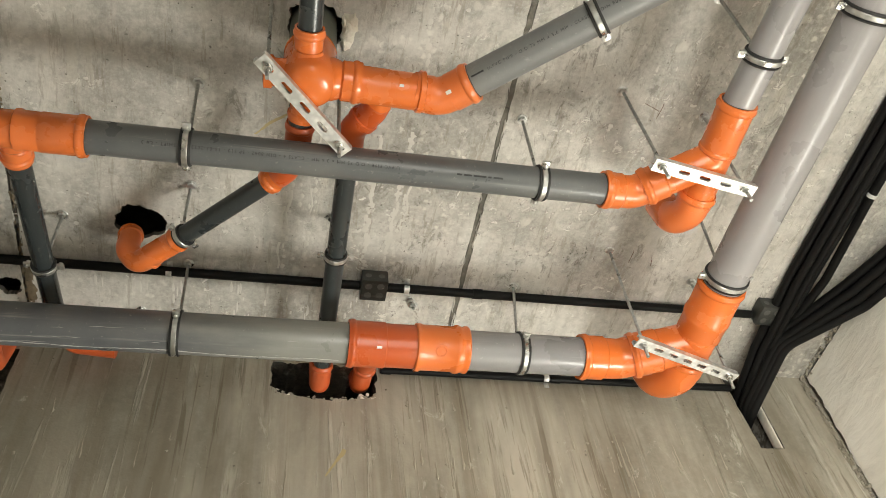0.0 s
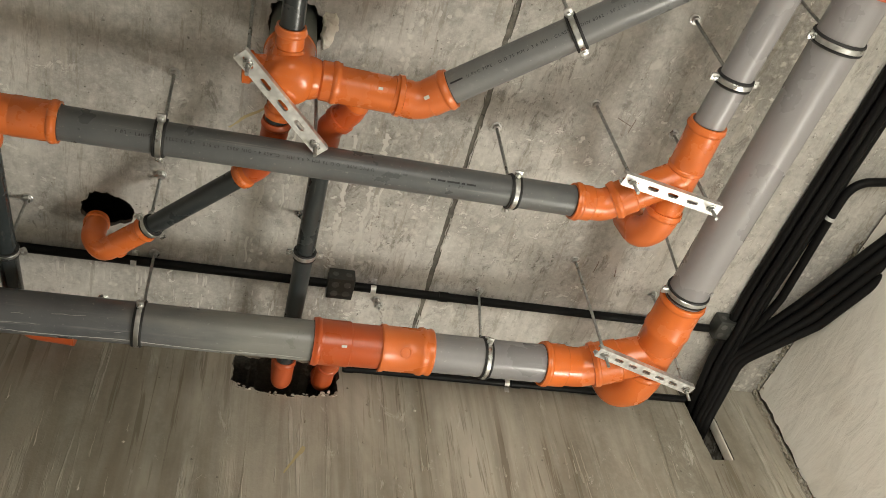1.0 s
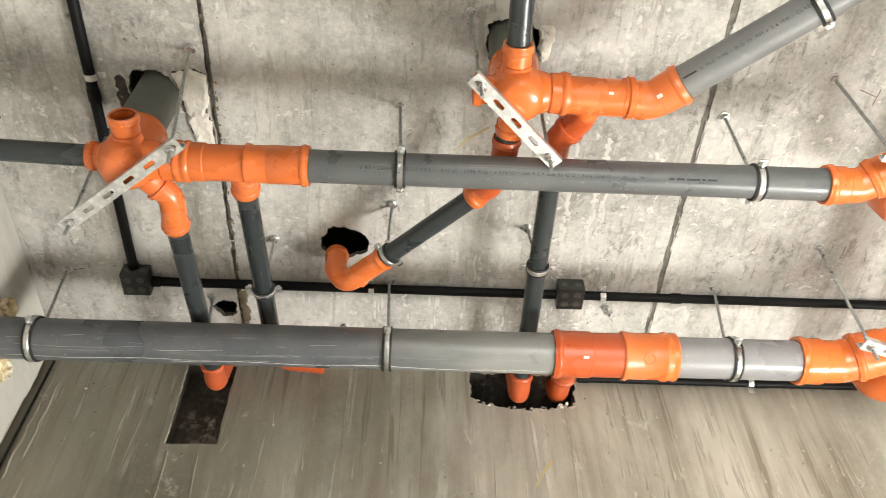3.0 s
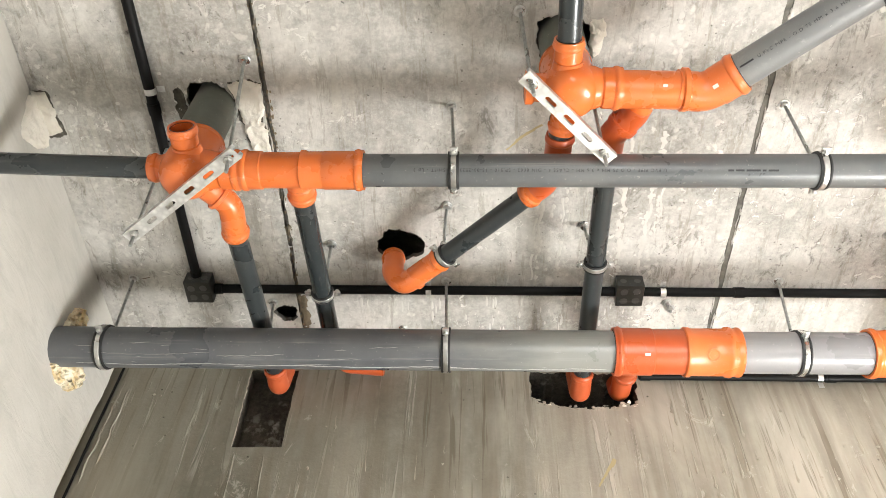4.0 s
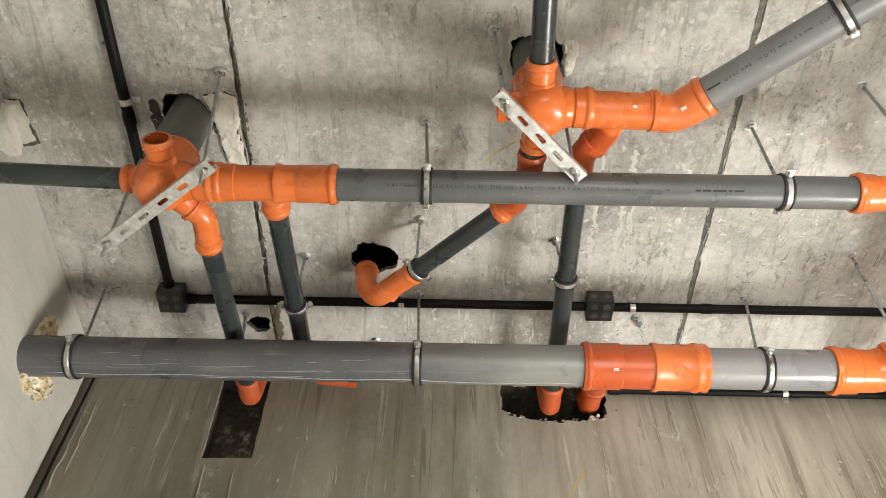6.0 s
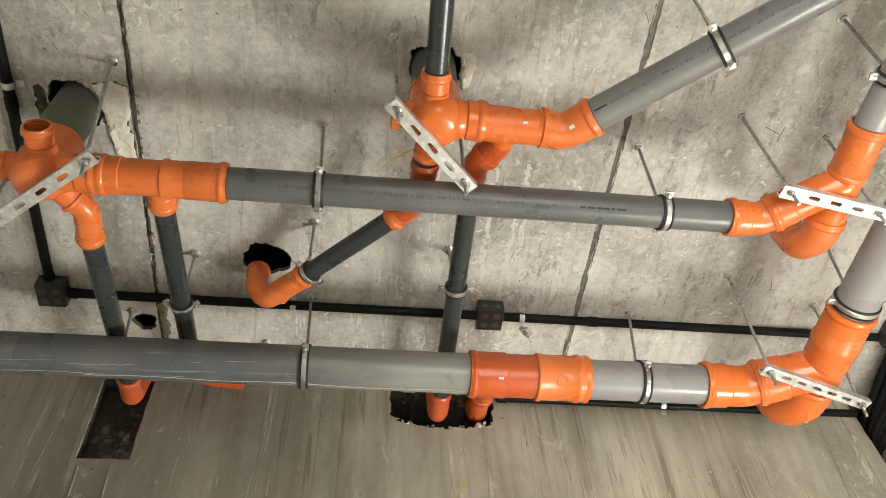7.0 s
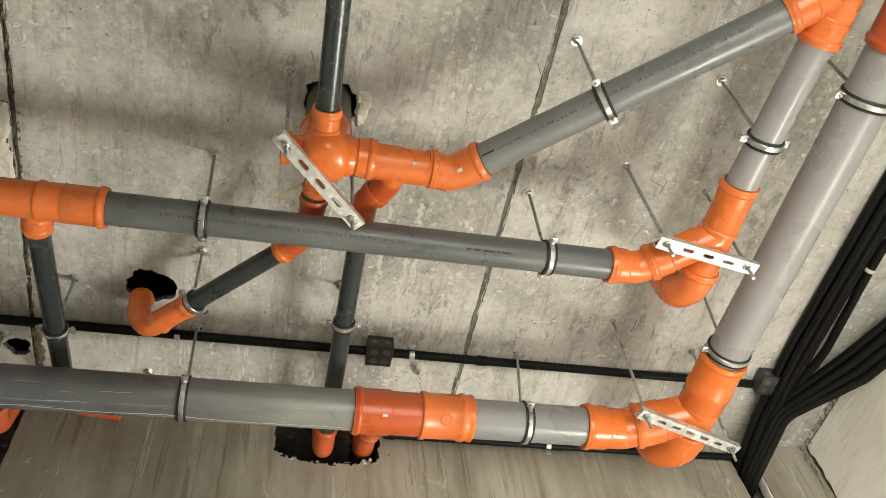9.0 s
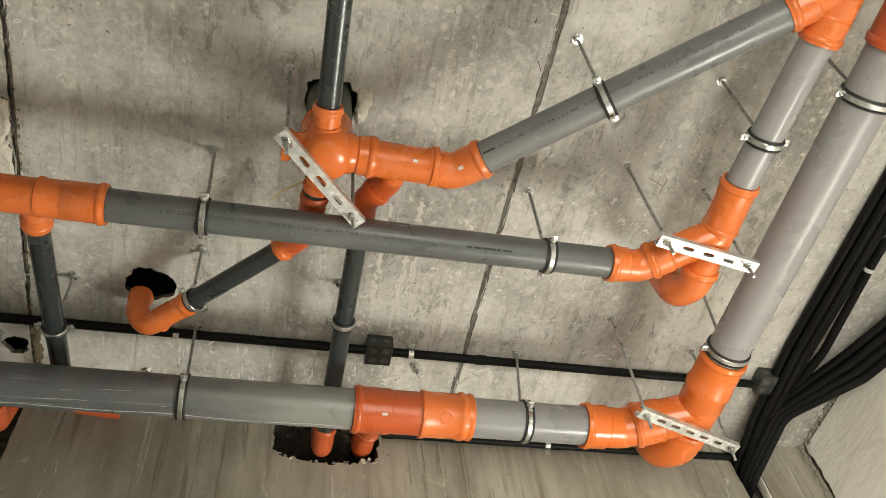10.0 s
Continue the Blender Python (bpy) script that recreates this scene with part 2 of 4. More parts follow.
M_KNOCK = plastic("dusty_box_plastic", (0.065, 0.068, 0.064), 0.5, 0.4)
M_INK = material("pipe_print", (0.022, 0.022, 0.024), 0.6)
M_SEAL = material("seal_shadow_rubber", (0.03, 0.025, 0.022), 0.7)


def zinc(name, color, rough):
    m = material(name, color, rough, 0.75)
    n = Nodes(m)
    v = n.cells(70)
    n.color(n.mix(n.ramp(v, 0.1, 0.7), color, tuple(x * 0.72 for x in color)))
    n.rough(n.ramp(n.noise(25, 4), 0.3, 0.7, rough - 0.1, rough + 0.15))
    return m


M_ZINC = zinc("galvanised_steel", (0.86, 0.86, 0.84), 0.42)
M_BAND = zinc("bright_zinc_band", (0.74, 0.74, 0.72), 0.30)
M_BAND.node_tree.nodes["Principled BSDF"].inputs["Metallic"].default_value = 0.95
M_ROD = zinc("threaded_steel", (0.43, 0.44, 0.42), 0.34)
nr = Nodes(M_ROD)
thread = nr.t.nodes.new("ShaderNodeTexWave")
thread.bands_direction = "Z"
thread.inputs["Scale"].default_value = 160
nr.link(nr.co, thread.inputs["Vector"])
nr.bump(thread.outputs["Fac"], 0.0008, 0.8)

m = material("pu_foam", (0.72, 0.58, 0.32), 0.85)
n = Nodes(m)
n.color(n.mix(n.ramp(n.noise(26, 4), 0.38, 0.62), (0.92, 0.85, 0.66), (0.72, 0.54, 0.28)))
crack = n.ramp(n.cells(70), 0.15, 0.55)
n.bump(crack, 0.010, 1.0)
n.bump(n.noise(90, 4), 0.004)
M_FOAM = m


# ---- mesh helpers ----
def mesh_of(bm, name, mat, sharp=35):
    me = bpy.data.meshes.new(name)
    bmesh.ops.recalc_face_normals(bm, faces=bm.faces)
    for f in bm.faces:
        f.smooth = True
    bm.to_mesh(me)
    bm.free()
    me.set_sharp_from_angle(angle=radians(sharp))
    me.materials.append(mat)
    return me


def part(name, bm, mat, parent=None, label=""):
    ob = new(name, mesh_of(bm, name, mat))
    if parent:
        ob.parent = parent
    if label:
        ob["label"] = label
    return ob


def thing(name, label, category, group="", base=(0, 0, 0)):
    return tagged(new(name), label, category, group)


def fillet(pts, rad, n=9):
    """A polyline with its inner corners rounded to the bend radius."""
    pts = [Vector(p) for p in pts]
    out = [pts[0]]
    for a, b, c in zip(pts, pts[1:], pts[2:]):
        u, v = (a - b).normalized(), (c - b).normalized()
        ang = u.angle(v)
        d = min(rad / math.tan(ang / 2), (a - b).length * 0.49, (c - b).length * 0.49)
        for i in range(n + 1):
            s = i / n
            p, q = b + u * d * (1 - s), b + v * d * s
            out.append(p.lerp(q, s))
    out.append(pts[-1])
    return out


def sweep(bm, pts, radii, seg=32, caps=True):
    """A round tube along points, with a radius at each."""
    pts = [Vector(p) for p in pts]
    if isinstance(radii, (int, float)):
        radii = [radii] * len(pts)
    side = None
    rings = []
    for i, p in enumerate(pts):
        a, b = pts[max(i - 1, 0)], pts[min(i + 1, len(pts) - 1)]
        d = (b - a)
        if d.length < 1e-7:
            d = pts[-1] - pts[0]
        d.normalize()
        if side is None:
            side = d.orthogonal().normalized()
        side = (side - d * side.dot(d)).normalized()
        up = d.cross(side)
        rings.append([bm.verts.new(p + (side * math.cos(k * math.tau / seg) + up * math.sin(k * math.tau / seg)) * radii[i]) for k in range(seg)])
    for r, s in zip(rings, rings[1:]):
        for k in range(seg):
            bm.faces.new((r[k], r[(k + 1) % seg], s[(k + 1) % seg], s[k]))
    if caps:
        bm.faces.new(rings[0])
        bm.faces.new(rings[-1])
    return bm


def lathe(bm, p, d, profile, seg=32, caps=True):
    """Turns a profile of (along, radius) about the axis from p along d."""
    p, d = Vector(p), Vector(d).normalized()
    side = d.orthogonal().normalized()
    up = d.cross(side)
    rings = [[bm.verts.new(p + d * s + (side * math.cos(k * math.tau / seg) + up * math.sin(k * math.tau / seg)) * r) for k in range(seg)] for s, r in profile]
    for r, s in zip(rings, rings[1:]):
        for k in range(seg):
            bm.faces.new((r[k], r[(k + 1) % seg], s[(k + 1) % seg], s[k]))
    if caps:
        bm.faces.new(rings[0])
        bm.faces.new(rings[-1])
    return bm


def box(bm, c, size, axes=None, bevel=0.0):
    axes = axes or (Vector((1, 0, 0)), Vector((0, 1, 0)), Vector((0, 0, 1)))
    c = Vector(c)
    v = [bm.verts.new(c + axes[0] * (i * size[0] / 2) + axes[1] * (j * size[1] / 2) + axes[2] * (k * size[2] / 2)) for i in (-1, 1) for j in (-1, 1) for k in (-1, 1)]
    fs = [bm.faces.new([v[i] for i in q]) for q in ((0, 1, 3, 2), (4, 6, 7, 5), (0, 4, 5, 1), (2, 3, 7, 6), (0, 2, 6, 4), (1, 5, 7, 3))]
    if bevel:
        es = list({e for f in fs for e in f.edges})
        bmesh.ops.bevel(bm, geom=es, offset=bevel, segments=2, affect="EDGES", profile=0.5)
    return bm


def inside(p, loop):
    hit = False
    for (ax, ay), (bx, by) in zip(loop, loop[1:] + loop[:1]):
        if (ay > p[1]) != (by > p[1]) and p[0] < (bx - ax) * (p[1] - ay) / (by - ay) + ax:
            hit = not hit
    return hit


def sheet(bm, outer, holes, place, deep):
    """A plate with holes: outer and holes are loops in a plane, place maps (u, v) to the world, deep is its thickness as a vector."""
    from mathutils.geometry import delaunay_2d_cdt
    vs, es = [], []
    for loop in [outer, *holes]:
        k = len(vs)
        vs += [Vector(p) for p in loop]
        es += [(k + i, k + (i + 1) % len(loop)) for i in range(len(loop))]
    v2, _, f2, _, _, _ = delaunay_2d_cdt(vs, es, [], 0, 1e-6)
    bv = [bm.verts.new(place(*p)) for p in v2]
    faces = []
    for f in f2:
        c = (sum(v2[i][0] for i in f) / len(f), sum(v2[i][1] for i in f) / len(f))
        if inside(c, outer) and not any(inside(c, h) for h in holes):
            faces.append(bm.faces.new([bv[i] for i in f]))
    ext = bmesh.ops.extrude_face_region(bm, geom=faces)
    for g in ext["geom"]:
        if isinstance(g, bmesh.types.BMVert):
            g.co += Vector(deep)
    return bm


def ragged(loop, step, amp, rng):
    """The loop cut into short pieces whose points stray."""
    out = []
    for (ax, ay), (bx, by) in zip(loop, loop[1:] + loop[:1]):
        n = max(1, int(math.hypot(bx - ax, by - ay) / step))
        for i in range(n):
            s = i / n
            out.append((ax + (bx - ax) * s + rng.uniform(-amp, amp), ay + (by - ay) * s + rng.uniform(-amp, amp)))
    return out


def blob(cx, cy, rx, ry, n, amp, rng):
    """A broken outline: slow swells with fine teeth on them."""
    n, ph = n * 2, [rng.uniform(0, 6) for _ in range(3)]
    swell = [1 + amp * (0.5 * math.sin(3 * k * math.tau / n + ph[0]) + 0.4 * math.sin(5 * k * math.tau / n + ph[1]) + 0.3 * math.sin(9 * k * math.tau / n + ph[2])) for k in range(n)]
    rx, ry, amp = rx * 1.0, ry * 1.0, amp * 0.55
    return [(cx + rx * swell[k] * math.cos(k * math.tau / n) * (1 + rng.uniform(-amp, amp)), cy + ry * swell[k] * math.sin(k * math.tau / n) * (1 + rng.uniform(-amp, amp))) for k in range(n)]


# ---- structure ----
rng = random.Random(4)
HOLES = {
    "stack_m": blob(-0.598, 1.032, 0.066, 0.074, 30, 0.10, rng),
    "stack_t": blob(0.285, 0.852, 0.068, 0.066, 30, 0.12, rng),
    "elbow": blob(-0.137, 1.474, 0.067, 0.056, 30, 0.10, rng),
    "chip": blob(-0.500, 1.738, 0.034, 0.032, 22, 0.16, rng),
}
SEAMS = (-0.455, 0.795)
bm = bmesh.new()
edges = [LEFT_X - 0.2, *SEAMS, RIGHT_X + 0.2]
for i in range(3):
    a, b = edges[i] + (0, 0.0062, 0.0080)[i], edges[i + 1] - (0.0062, 0.0080, 0)[i]
    left = [(a + (rng.uniform(-0.0012, 0.0016) if i else 0), BACK_Y - 0.2 + (WALL_Y + 0.4 - BACK_Y) * k / 200) for k in range(201)]
    right = [(b + (rng.uniform(-0.0016, 0.0012) if i < 2 else 0), y) for _, y in reversed(left)]
    loop = [*left, *right]
    holes = [h for h in HOLES.values() if a < sum(p[0] for p in h) / len(h) < b]
    sheet(bm, loop, holes, lambda u, v: (u, v, CEIL), (0, 0, 0.016))
for s in SEAMS:
    box(bm, (s + 0.0022, 0.05, CEIL + (0.0345 if s < 0 else 0.0335)), (0.0078 if s < 0 else 0.0156, 4.2, 0.06))
box(bm, (0.53, 0.05, CEIL + 0.56), (3.9, 4.8, 0.1))
for x, y, w, d in ((-1.3, 0.05, 0.1, 4.8), (2.38, 0.05, 0.1, 4.8), (0.53, -2.2, 3.9, 0.1), (0.53, 2.25, 3.9, 0.1)):
    box(bm, (x, y, CEIL + 0.25), (w, d, 0.6))
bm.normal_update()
# hole sides, void and seam filler get darker concrete; hole shade is partly this colour
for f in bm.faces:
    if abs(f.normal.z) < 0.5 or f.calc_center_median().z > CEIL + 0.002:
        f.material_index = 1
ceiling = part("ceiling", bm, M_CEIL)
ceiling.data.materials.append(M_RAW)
tagged(ceiling, "cast concrete ceiling with formwork seams and broken holes", "ceiling", kind="structure")

# ridge of cement along each seam
for s in SEAMS:
    bm = bmesh.new()
    y = 0.2
    while y < WALL_Y:
        w = rng.uniform(0.02, 0.09)
        if rng.random() < 0.6:
            side = rng.choice((-1, 1))
            x = s + side * rng.uniform(0.004, 0.008)
            pts = [(x + rng.uniform(-0.002, 0.002), y + w * k / 4, CEIL) for k in range(5)]
            sweep(bm, pts, [0.0005, rng.uniform(0.001, 0.0035), rng.uniform(0.001, 0.003), rng.uniform(0.001, 0.0035), 0.0005], 6)
        y += w
    tagged(part("trim", bm, M_CEIL), "ragged cement ridge along a formwork seam", "seam", kind="structure")

WALL_HOLES = {
    "slot": ragged([(-0.622, 2.998), (-0.478, 3.000), (-0.478, 3.30), (-0.628, 3.30)], 0.02, 0.002, rng),
    "hole": ragged([(0.250, 3.205), (0.275, 3.178), (0.33, 3.165), (0.42, 3.158), (0.52, 3.165), (0.568, 3.185), (0.575, 3.30), (0.250, 3.30)], 0.014, 0.005, rng),
    "duct": ragged([(1.818, 3.032), (1.905, 3.036), (1.90, 3.34), (1.80, 3.34)], 0.02, 0.0015, rng),
}
bm = bmesh.new()
sheet(bm, [(LEFT_X - 0.2, -0.1), (RIGHT_X + 0.2, -0.1), (RIGHT_X + 0.2, CEIL + 0.1), (LEFT_X - 0.2, CEIL + 0.1)], list(WALL_HOLES.values()),
      lambda u, v: (u, WALL_Y, v), (0, 0.5, 0))
bm.normal_update()
# reveals of the openings take the dark material: their shade is in the colour
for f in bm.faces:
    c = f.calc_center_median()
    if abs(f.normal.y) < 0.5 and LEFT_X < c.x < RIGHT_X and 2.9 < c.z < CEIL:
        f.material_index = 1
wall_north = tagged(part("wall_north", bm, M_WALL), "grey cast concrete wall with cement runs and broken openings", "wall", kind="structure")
wall_north.data.materials.append(M_CRACK_SHADE)
# backs of the openings, coloured dark to deepen the shade in them
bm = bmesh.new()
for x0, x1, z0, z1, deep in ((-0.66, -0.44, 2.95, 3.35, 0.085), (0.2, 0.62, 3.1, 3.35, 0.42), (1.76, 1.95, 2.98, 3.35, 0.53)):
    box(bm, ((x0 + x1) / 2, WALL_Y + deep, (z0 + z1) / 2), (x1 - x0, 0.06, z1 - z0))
part("recess_back", bm, M_CRACK_SHADE, wall_north, "rough concrete at the back of the openings, darkened in colour for the shade inside")

RIDGES = ((1.662, 3.29, 1.56, 0.006), (1.812, 3.02, 1.74, 0.005), (1.912, 3.01, 1.84, 0.005), (2.035, 3.33, 2.045, 0.007), (2.062, 3.32, 2.075, 0.006), (-0.608, 2.985, -0.58, 0.004), (-0.523, 2.985, -0.46, 0.004))
# ridges of cement where formwork boards met, running down the far wall
for x0, z0, x1, r in RIDGES:
    bm = bmesh.new()
    n = 26
    pts = [(x0 + (x1 - x0) * k / n + rng.uniform(-0.0015, 0.0015), WALL_Y + 0.001, z0 - (z0 - 1.9) * k / n) for k in range(n + 1)]
    sweep(bm, pts, [0.0006, *[r * rng.uniform(0.5, 1.2) for _ in range(n - 1)], 0.0006], 6)
    part("ridge", bm, M_WALL, wall_north)

# pale bead along the pipe slot, painting in the rim that catches light
chipped = [(-0.6235 - 0.0055 * k / 24 + rng.uniform(-0.0015, 0.0015), WALL_Y + 0.001, 3.0 + 0.3 * k / 24) for k in range(25)]
part("slot_lit_edge", sweep(bmesh.new(), chipped, [rng.uniform(0.0012, 0.0042) for _ in chipped], 7), M_DRIP, wall_north, "pale chipped edge of the pipe slot, standing for its lit rim")
# added pale lining in place of light falling on the cable slot's right cheek
part("slot_lit_cheek", box(bmesh.new(), (1.8985, WALL_Y + 0.02, 3.135), (0.006, 0.036, 0.19), None, 0.001), M_MORTAR, wall_north, "pale strip standing for the lit cheek of the cable slot")

# left wall: raw wall under a coat of plaster that stops short of the corner
bm = bmesh.new()
box(bm, (LEFT_X - 0.115, 0.36, 1.678), (0.2, 3.12, 3.356))
wall_west = tagged(part("wall_west", bm, M_DRIP), "side wall with pale trowelled plaster stopping short of the corner", "wall", kind="structure")
bm = bmesh.new()
edge = [(1.893 + rng.uniform(-0.004, 0.004) - 0.005 * math.sin(k * 0.37), 0.0 + 3.35 * k / 120) for k in range(121)]
sheet(bm, [(BACK_Y, 0.0), *edge, (BACK_Y, 3.352)], [], lambda u, v: (LEFT_X, u, v), (-0.015, 0, 0))
part("plaster", bm, M_PLASTER_GREY, wall_west, "pale trowelled plaster coat")

# right wall with a doorway low down near the corner
bm = bmesh.new()
y0, y1, z0, z1 = SIDE_WIN
sheet(bm, [(BACK_Y - 0.1, 0), (WALL_Y - 0.001, 0), (WALL_Y - 0.001, 3.358), (BACK_Y - 0.1, 3.358)], [[(y0, z0), (y1, z0), (y1, z1), (y0, z1)]],
      lambda u, v: (RIGHT_X + 0.012, u, v), (0.2, 0, 0))
wall_east = tagged(part("wall_east", bm, M_RAW), "side wall with bright pale plaster and a doorway", "wall", kind="structure")
bm = bmesh.new()
edge = [(1.912 + rng.uniform(-0.006, 0.006) + 0.006 * math.sin(k * 0.31), 3.345 * k / 120) for k in range(121)]
sheet(bm, [(BACK_Y, 0.0), *edge, (BACK_Y, 3.345)], [[(y0, z0), (y1, z0), (y1, z1), (y0, z1)]], lambda u, v: (RIGHT_X, u, v), (0.012, 0, 0))
part("plaster", bm, M_PLASTER, wall_east, "pale trowelled plaster coat")

bm = bmesh.new()
x0, x1, z0, z1 = BACK_WIN
sheet(bm, [(LEFT_X - 0.2, -0.1), (RIGHT_X + 0.2, -0.1), (RIGHT_X + 0.2, CEIL - 0.002), (LEFT_X - 0.2, CEIL - 0.002)], [[(x0, z0 + 0.001), (x1, z0 + 0.001), (x1, z1), (x0, z1)]],
      lambda u, v: (u, BACK_Y, v), (0, -0.2, 0))
tagged(part("wall_south", bm, M_PLASTER_GREY), "plain plastered wall with a wide opening", "wall", kind="structure")
bm = bmesh.new()
box(bm, (0.53, 0.46, -0.06), (3.7, 3.4, 0.1))
tagged(part("floor", bm, M_FLOOR), "bare grey concrete floor", "floor", kind="structure")


# ---- pipes and fittings ----
R50, R75, R110 = 0.025, 0.0375, 0.055


def pipe(label, pts, r, mat, bend=0.05, name="drain_pipe"):
    root = thing(name, label, "pipe")
    part("tube", sweep(bmesh.new(), fillet(pts, bend), r, 40), mat, root)
    return root


def socket(parent, p, d, r, mat, length=None, ribs=1):
    """A pipe socket that starts at p and opens along d: sleeve, bead and lip, with its rubber seal."""
    L = length or (0.022 + 0.7 * r)
    b = r + 0.0035
    q = 0.22 * r / 0.0375 * 0.012
    prof = [(0, b * 0.97), (0.06 * L, b), (0.10 * L, b + q), (L - 0.020, b + q), (L - 0.0175, b + q + 0.0026), (L - 0.014, b + q + 0.0038), (L - 0.0105, b + q + 0.0038),
            (L - 0.007, b + q + 0.0026), (L - 0.005, b + q + 0.0014), (L, b + q + 0.0012), (L, r + 0.0008), (L - 0.02, r + 0.0005)]
    if ribs > 1:
        prof[3:3] = [(0.35 * L, b + q), (0.38 * L, b + q + 0.003), (0.46 * L, b + q + 0.003), (0.49 * L, b + q)]
    s = part("socket", lathe(bmesh.new(), p, d, prof, 44, False), mat, parent)
    part("seal", lathe(bmesh.new(), Vector(p) + Vector(d).normalized() * (L - 0.004), d, [(0, r + 0.0002), (0.0035, r + 0.0022), (0.005, r + 0.0002)], 40, False), M_SEAL, s, "dark rubber seal")
    return s


def body(parent, pts, r, mat, bend=0.05, name="body", caps=True):
    return part(name, sweep(bmesh.new(), fillet(pts, bend), r + 0.0035, 44, caps), mat, parent)


def along(p, d, s):
    return tuple(Vector(p) + Vector(d).normalized() * s)


U_Y, U_Z, L_Y, L_Z = 1.03, 3.06, 1.593, 3.06
AX, BX = 1.238, 1.418                  # lines of the two pipes that lead back past the camera

# main runs
upper_run = pipe("long grey plastic drain pipe with faded print under the ceiling", [(-0.20, U_Y, U_Z), (1.0, U_Y, U_Z)], R75, M_GREY)
lower_run = pipe("thick grey plastic drain pipe set in the side wall", [(LEFT_X - 0.1, L_Y, L_Z), (0.46, L_Y, L_Z)], R110, M_GREY_THICK)
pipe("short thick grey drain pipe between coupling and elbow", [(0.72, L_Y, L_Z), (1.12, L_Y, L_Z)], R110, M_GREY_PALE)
pipe("dark grey waste pipe running into the side wall", [(LEFT_X - 0.1, 1.018, 3.078), (-0.64, U_Y, 3.068)], R50, M_DARK_ACROSS)
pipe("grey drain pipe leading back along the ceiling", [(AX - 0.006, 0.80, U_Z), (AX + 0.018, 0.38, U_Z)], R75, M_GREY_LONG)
pipe("grey drain pipe running on from the branch fitting", [(AX + 0.026, 0.20, U_Z), (AX + 0.06, BACK_Y - 0.1, U_Z)], R75, M_GREY)
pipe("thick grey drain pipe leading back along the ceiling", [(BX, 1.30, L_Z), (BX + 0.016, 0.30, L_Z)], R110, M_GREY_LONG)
pipe("thick grey drain pipe running on behind a coupling", [(BX + 0.016, 0.24, L_Z), (BX + 0.04, BACK_Y - 0.1, L_Z)], R110, M_GREY)
slant_run = pipe("slanting grey drain pipe with printed lettering", [(0.60, 0.842, 3.115), (1.198, 0.338, 3.059)], R75, M_GREY_SLANT)
pipe("grey waste pipe leading back overhead from the cross fitting", [(0.268, 0.79, 3.11), (0.258, 0.45, 3.11), (0.24, BACK_Y - 0.1, 3.11)], R50, M_DARK)

# stack with cross fitting over the open socket
MX, MY, MZ = -0.575, 1.03, 3.06
TX, TY, TZ = 0.275, 0.852, 3.11


def stack(x, y, z, label):
    root = thing("stack_pipe", label, "pipe")
    part("tube", sweep(bmesh.new(), [(x, y, z + 0.09), (x, y, CEIL + 0.25)], R110, 40), M_STACK, root)


stack(MX - 0.014, MY, MZ, "dusty grey vertical stack pipe through a ceiling hole")
stack(TX + 0.004, TY + 0.003, TZ, "dusty grey vertical stack pipe through a ceiling hole")


def cross(x, y, z, label):
    """The body of a corner cross: an upright barrel with a rounded foot."""
    root = thing("cross_fitting", label, "pipe fitting")
    prof = [(-0.060, 0.001), (-0.0595, 0.018), (-0.057, 0.034), (-0.050, 0.047), (-0.036, 0.056), (-0.015, 0.060), (0.02, 0.0600), (0.055, 0.0580), (0.095, 0.0578), (0.097, 0.0592), (0.104, 0.0592), (0.106, 0.0578), (0.112, 0.0575), (0.112, 0.0552)]
    part("barrel", lathe(bmesh.new(), (x, y, z), (0, 0, 1), prof, 48, False), M_ORANGE, root)
    return root


def port(root, x, y, z, d, r, reach, mat=M_ORANGE, L=None):
    """A side port of a cross: neck and socket."""
    d = Vector(d).normalized()
    p = Vector((x, y, z))
    part("port", lathe(bmesh.new(), p, d, [(0.02, r + 0.011), (0.05, r + 0.009), (0.062, r + 0.005), (reach, r + 0.0035)], 40), mat, root)
    return socket(root, tuple(p + d * reach), d, r, mat, L)


mc = cross(MX, MY, MZ, "orange plastic cross fitting with an open socket under a stack")
port(mc, MX, MY, MZ + 0.008, (-1, -0.01, 0), R50, 0.054, L=0.034)
port(mc, MX, MY, MZ, (1, 0, 0), R75, 0.075, L=0.05)
o = port(mc, MX + 0.006, MY, MZ + 0.005, (0.0, -1, 0.02), R50, 0.062, L=0.046)
# wye neck towards the far wall and its bend
body(mc, [(MX + 0.01, MY + 0.01, MZ), (-0.516, 1.11, 3.066)], R50, M_ORANGE, name="neck")
el = thing("pipe_elbow", "small orange elbow turning down to a branch pipe", "pipe fitting")
dirb1 = Vector((-0.016, 0.64, 0.13)).normalized()
P1 = Vector((-0.501, 1.203, 3.070))
body(el, [(-0.548, 1.075, 3.063), (-0.497, 1.128, 3.066), P1], R50 + 0.001, M_ORANGE, 0.05)
part("collar", lathe(bmesh.new(), (-0.520, 1.106, 3.066), (0.65, 0.75, 0.03), [(-0.006, 0.030), (-0.004, 0.035), (0.004, 0.035), (0.006, 0.030)], 36, False), M_ORANGE, el)
socket(el, tuple(P1 - dirb1 * 0.012), dirb1, R50, M_ORANGE, 0.034)
pipe("dark grey branch pipe sloping up to the wall slot", [P1, P1 + dirb1 * 0.69], R50, M_DARK)


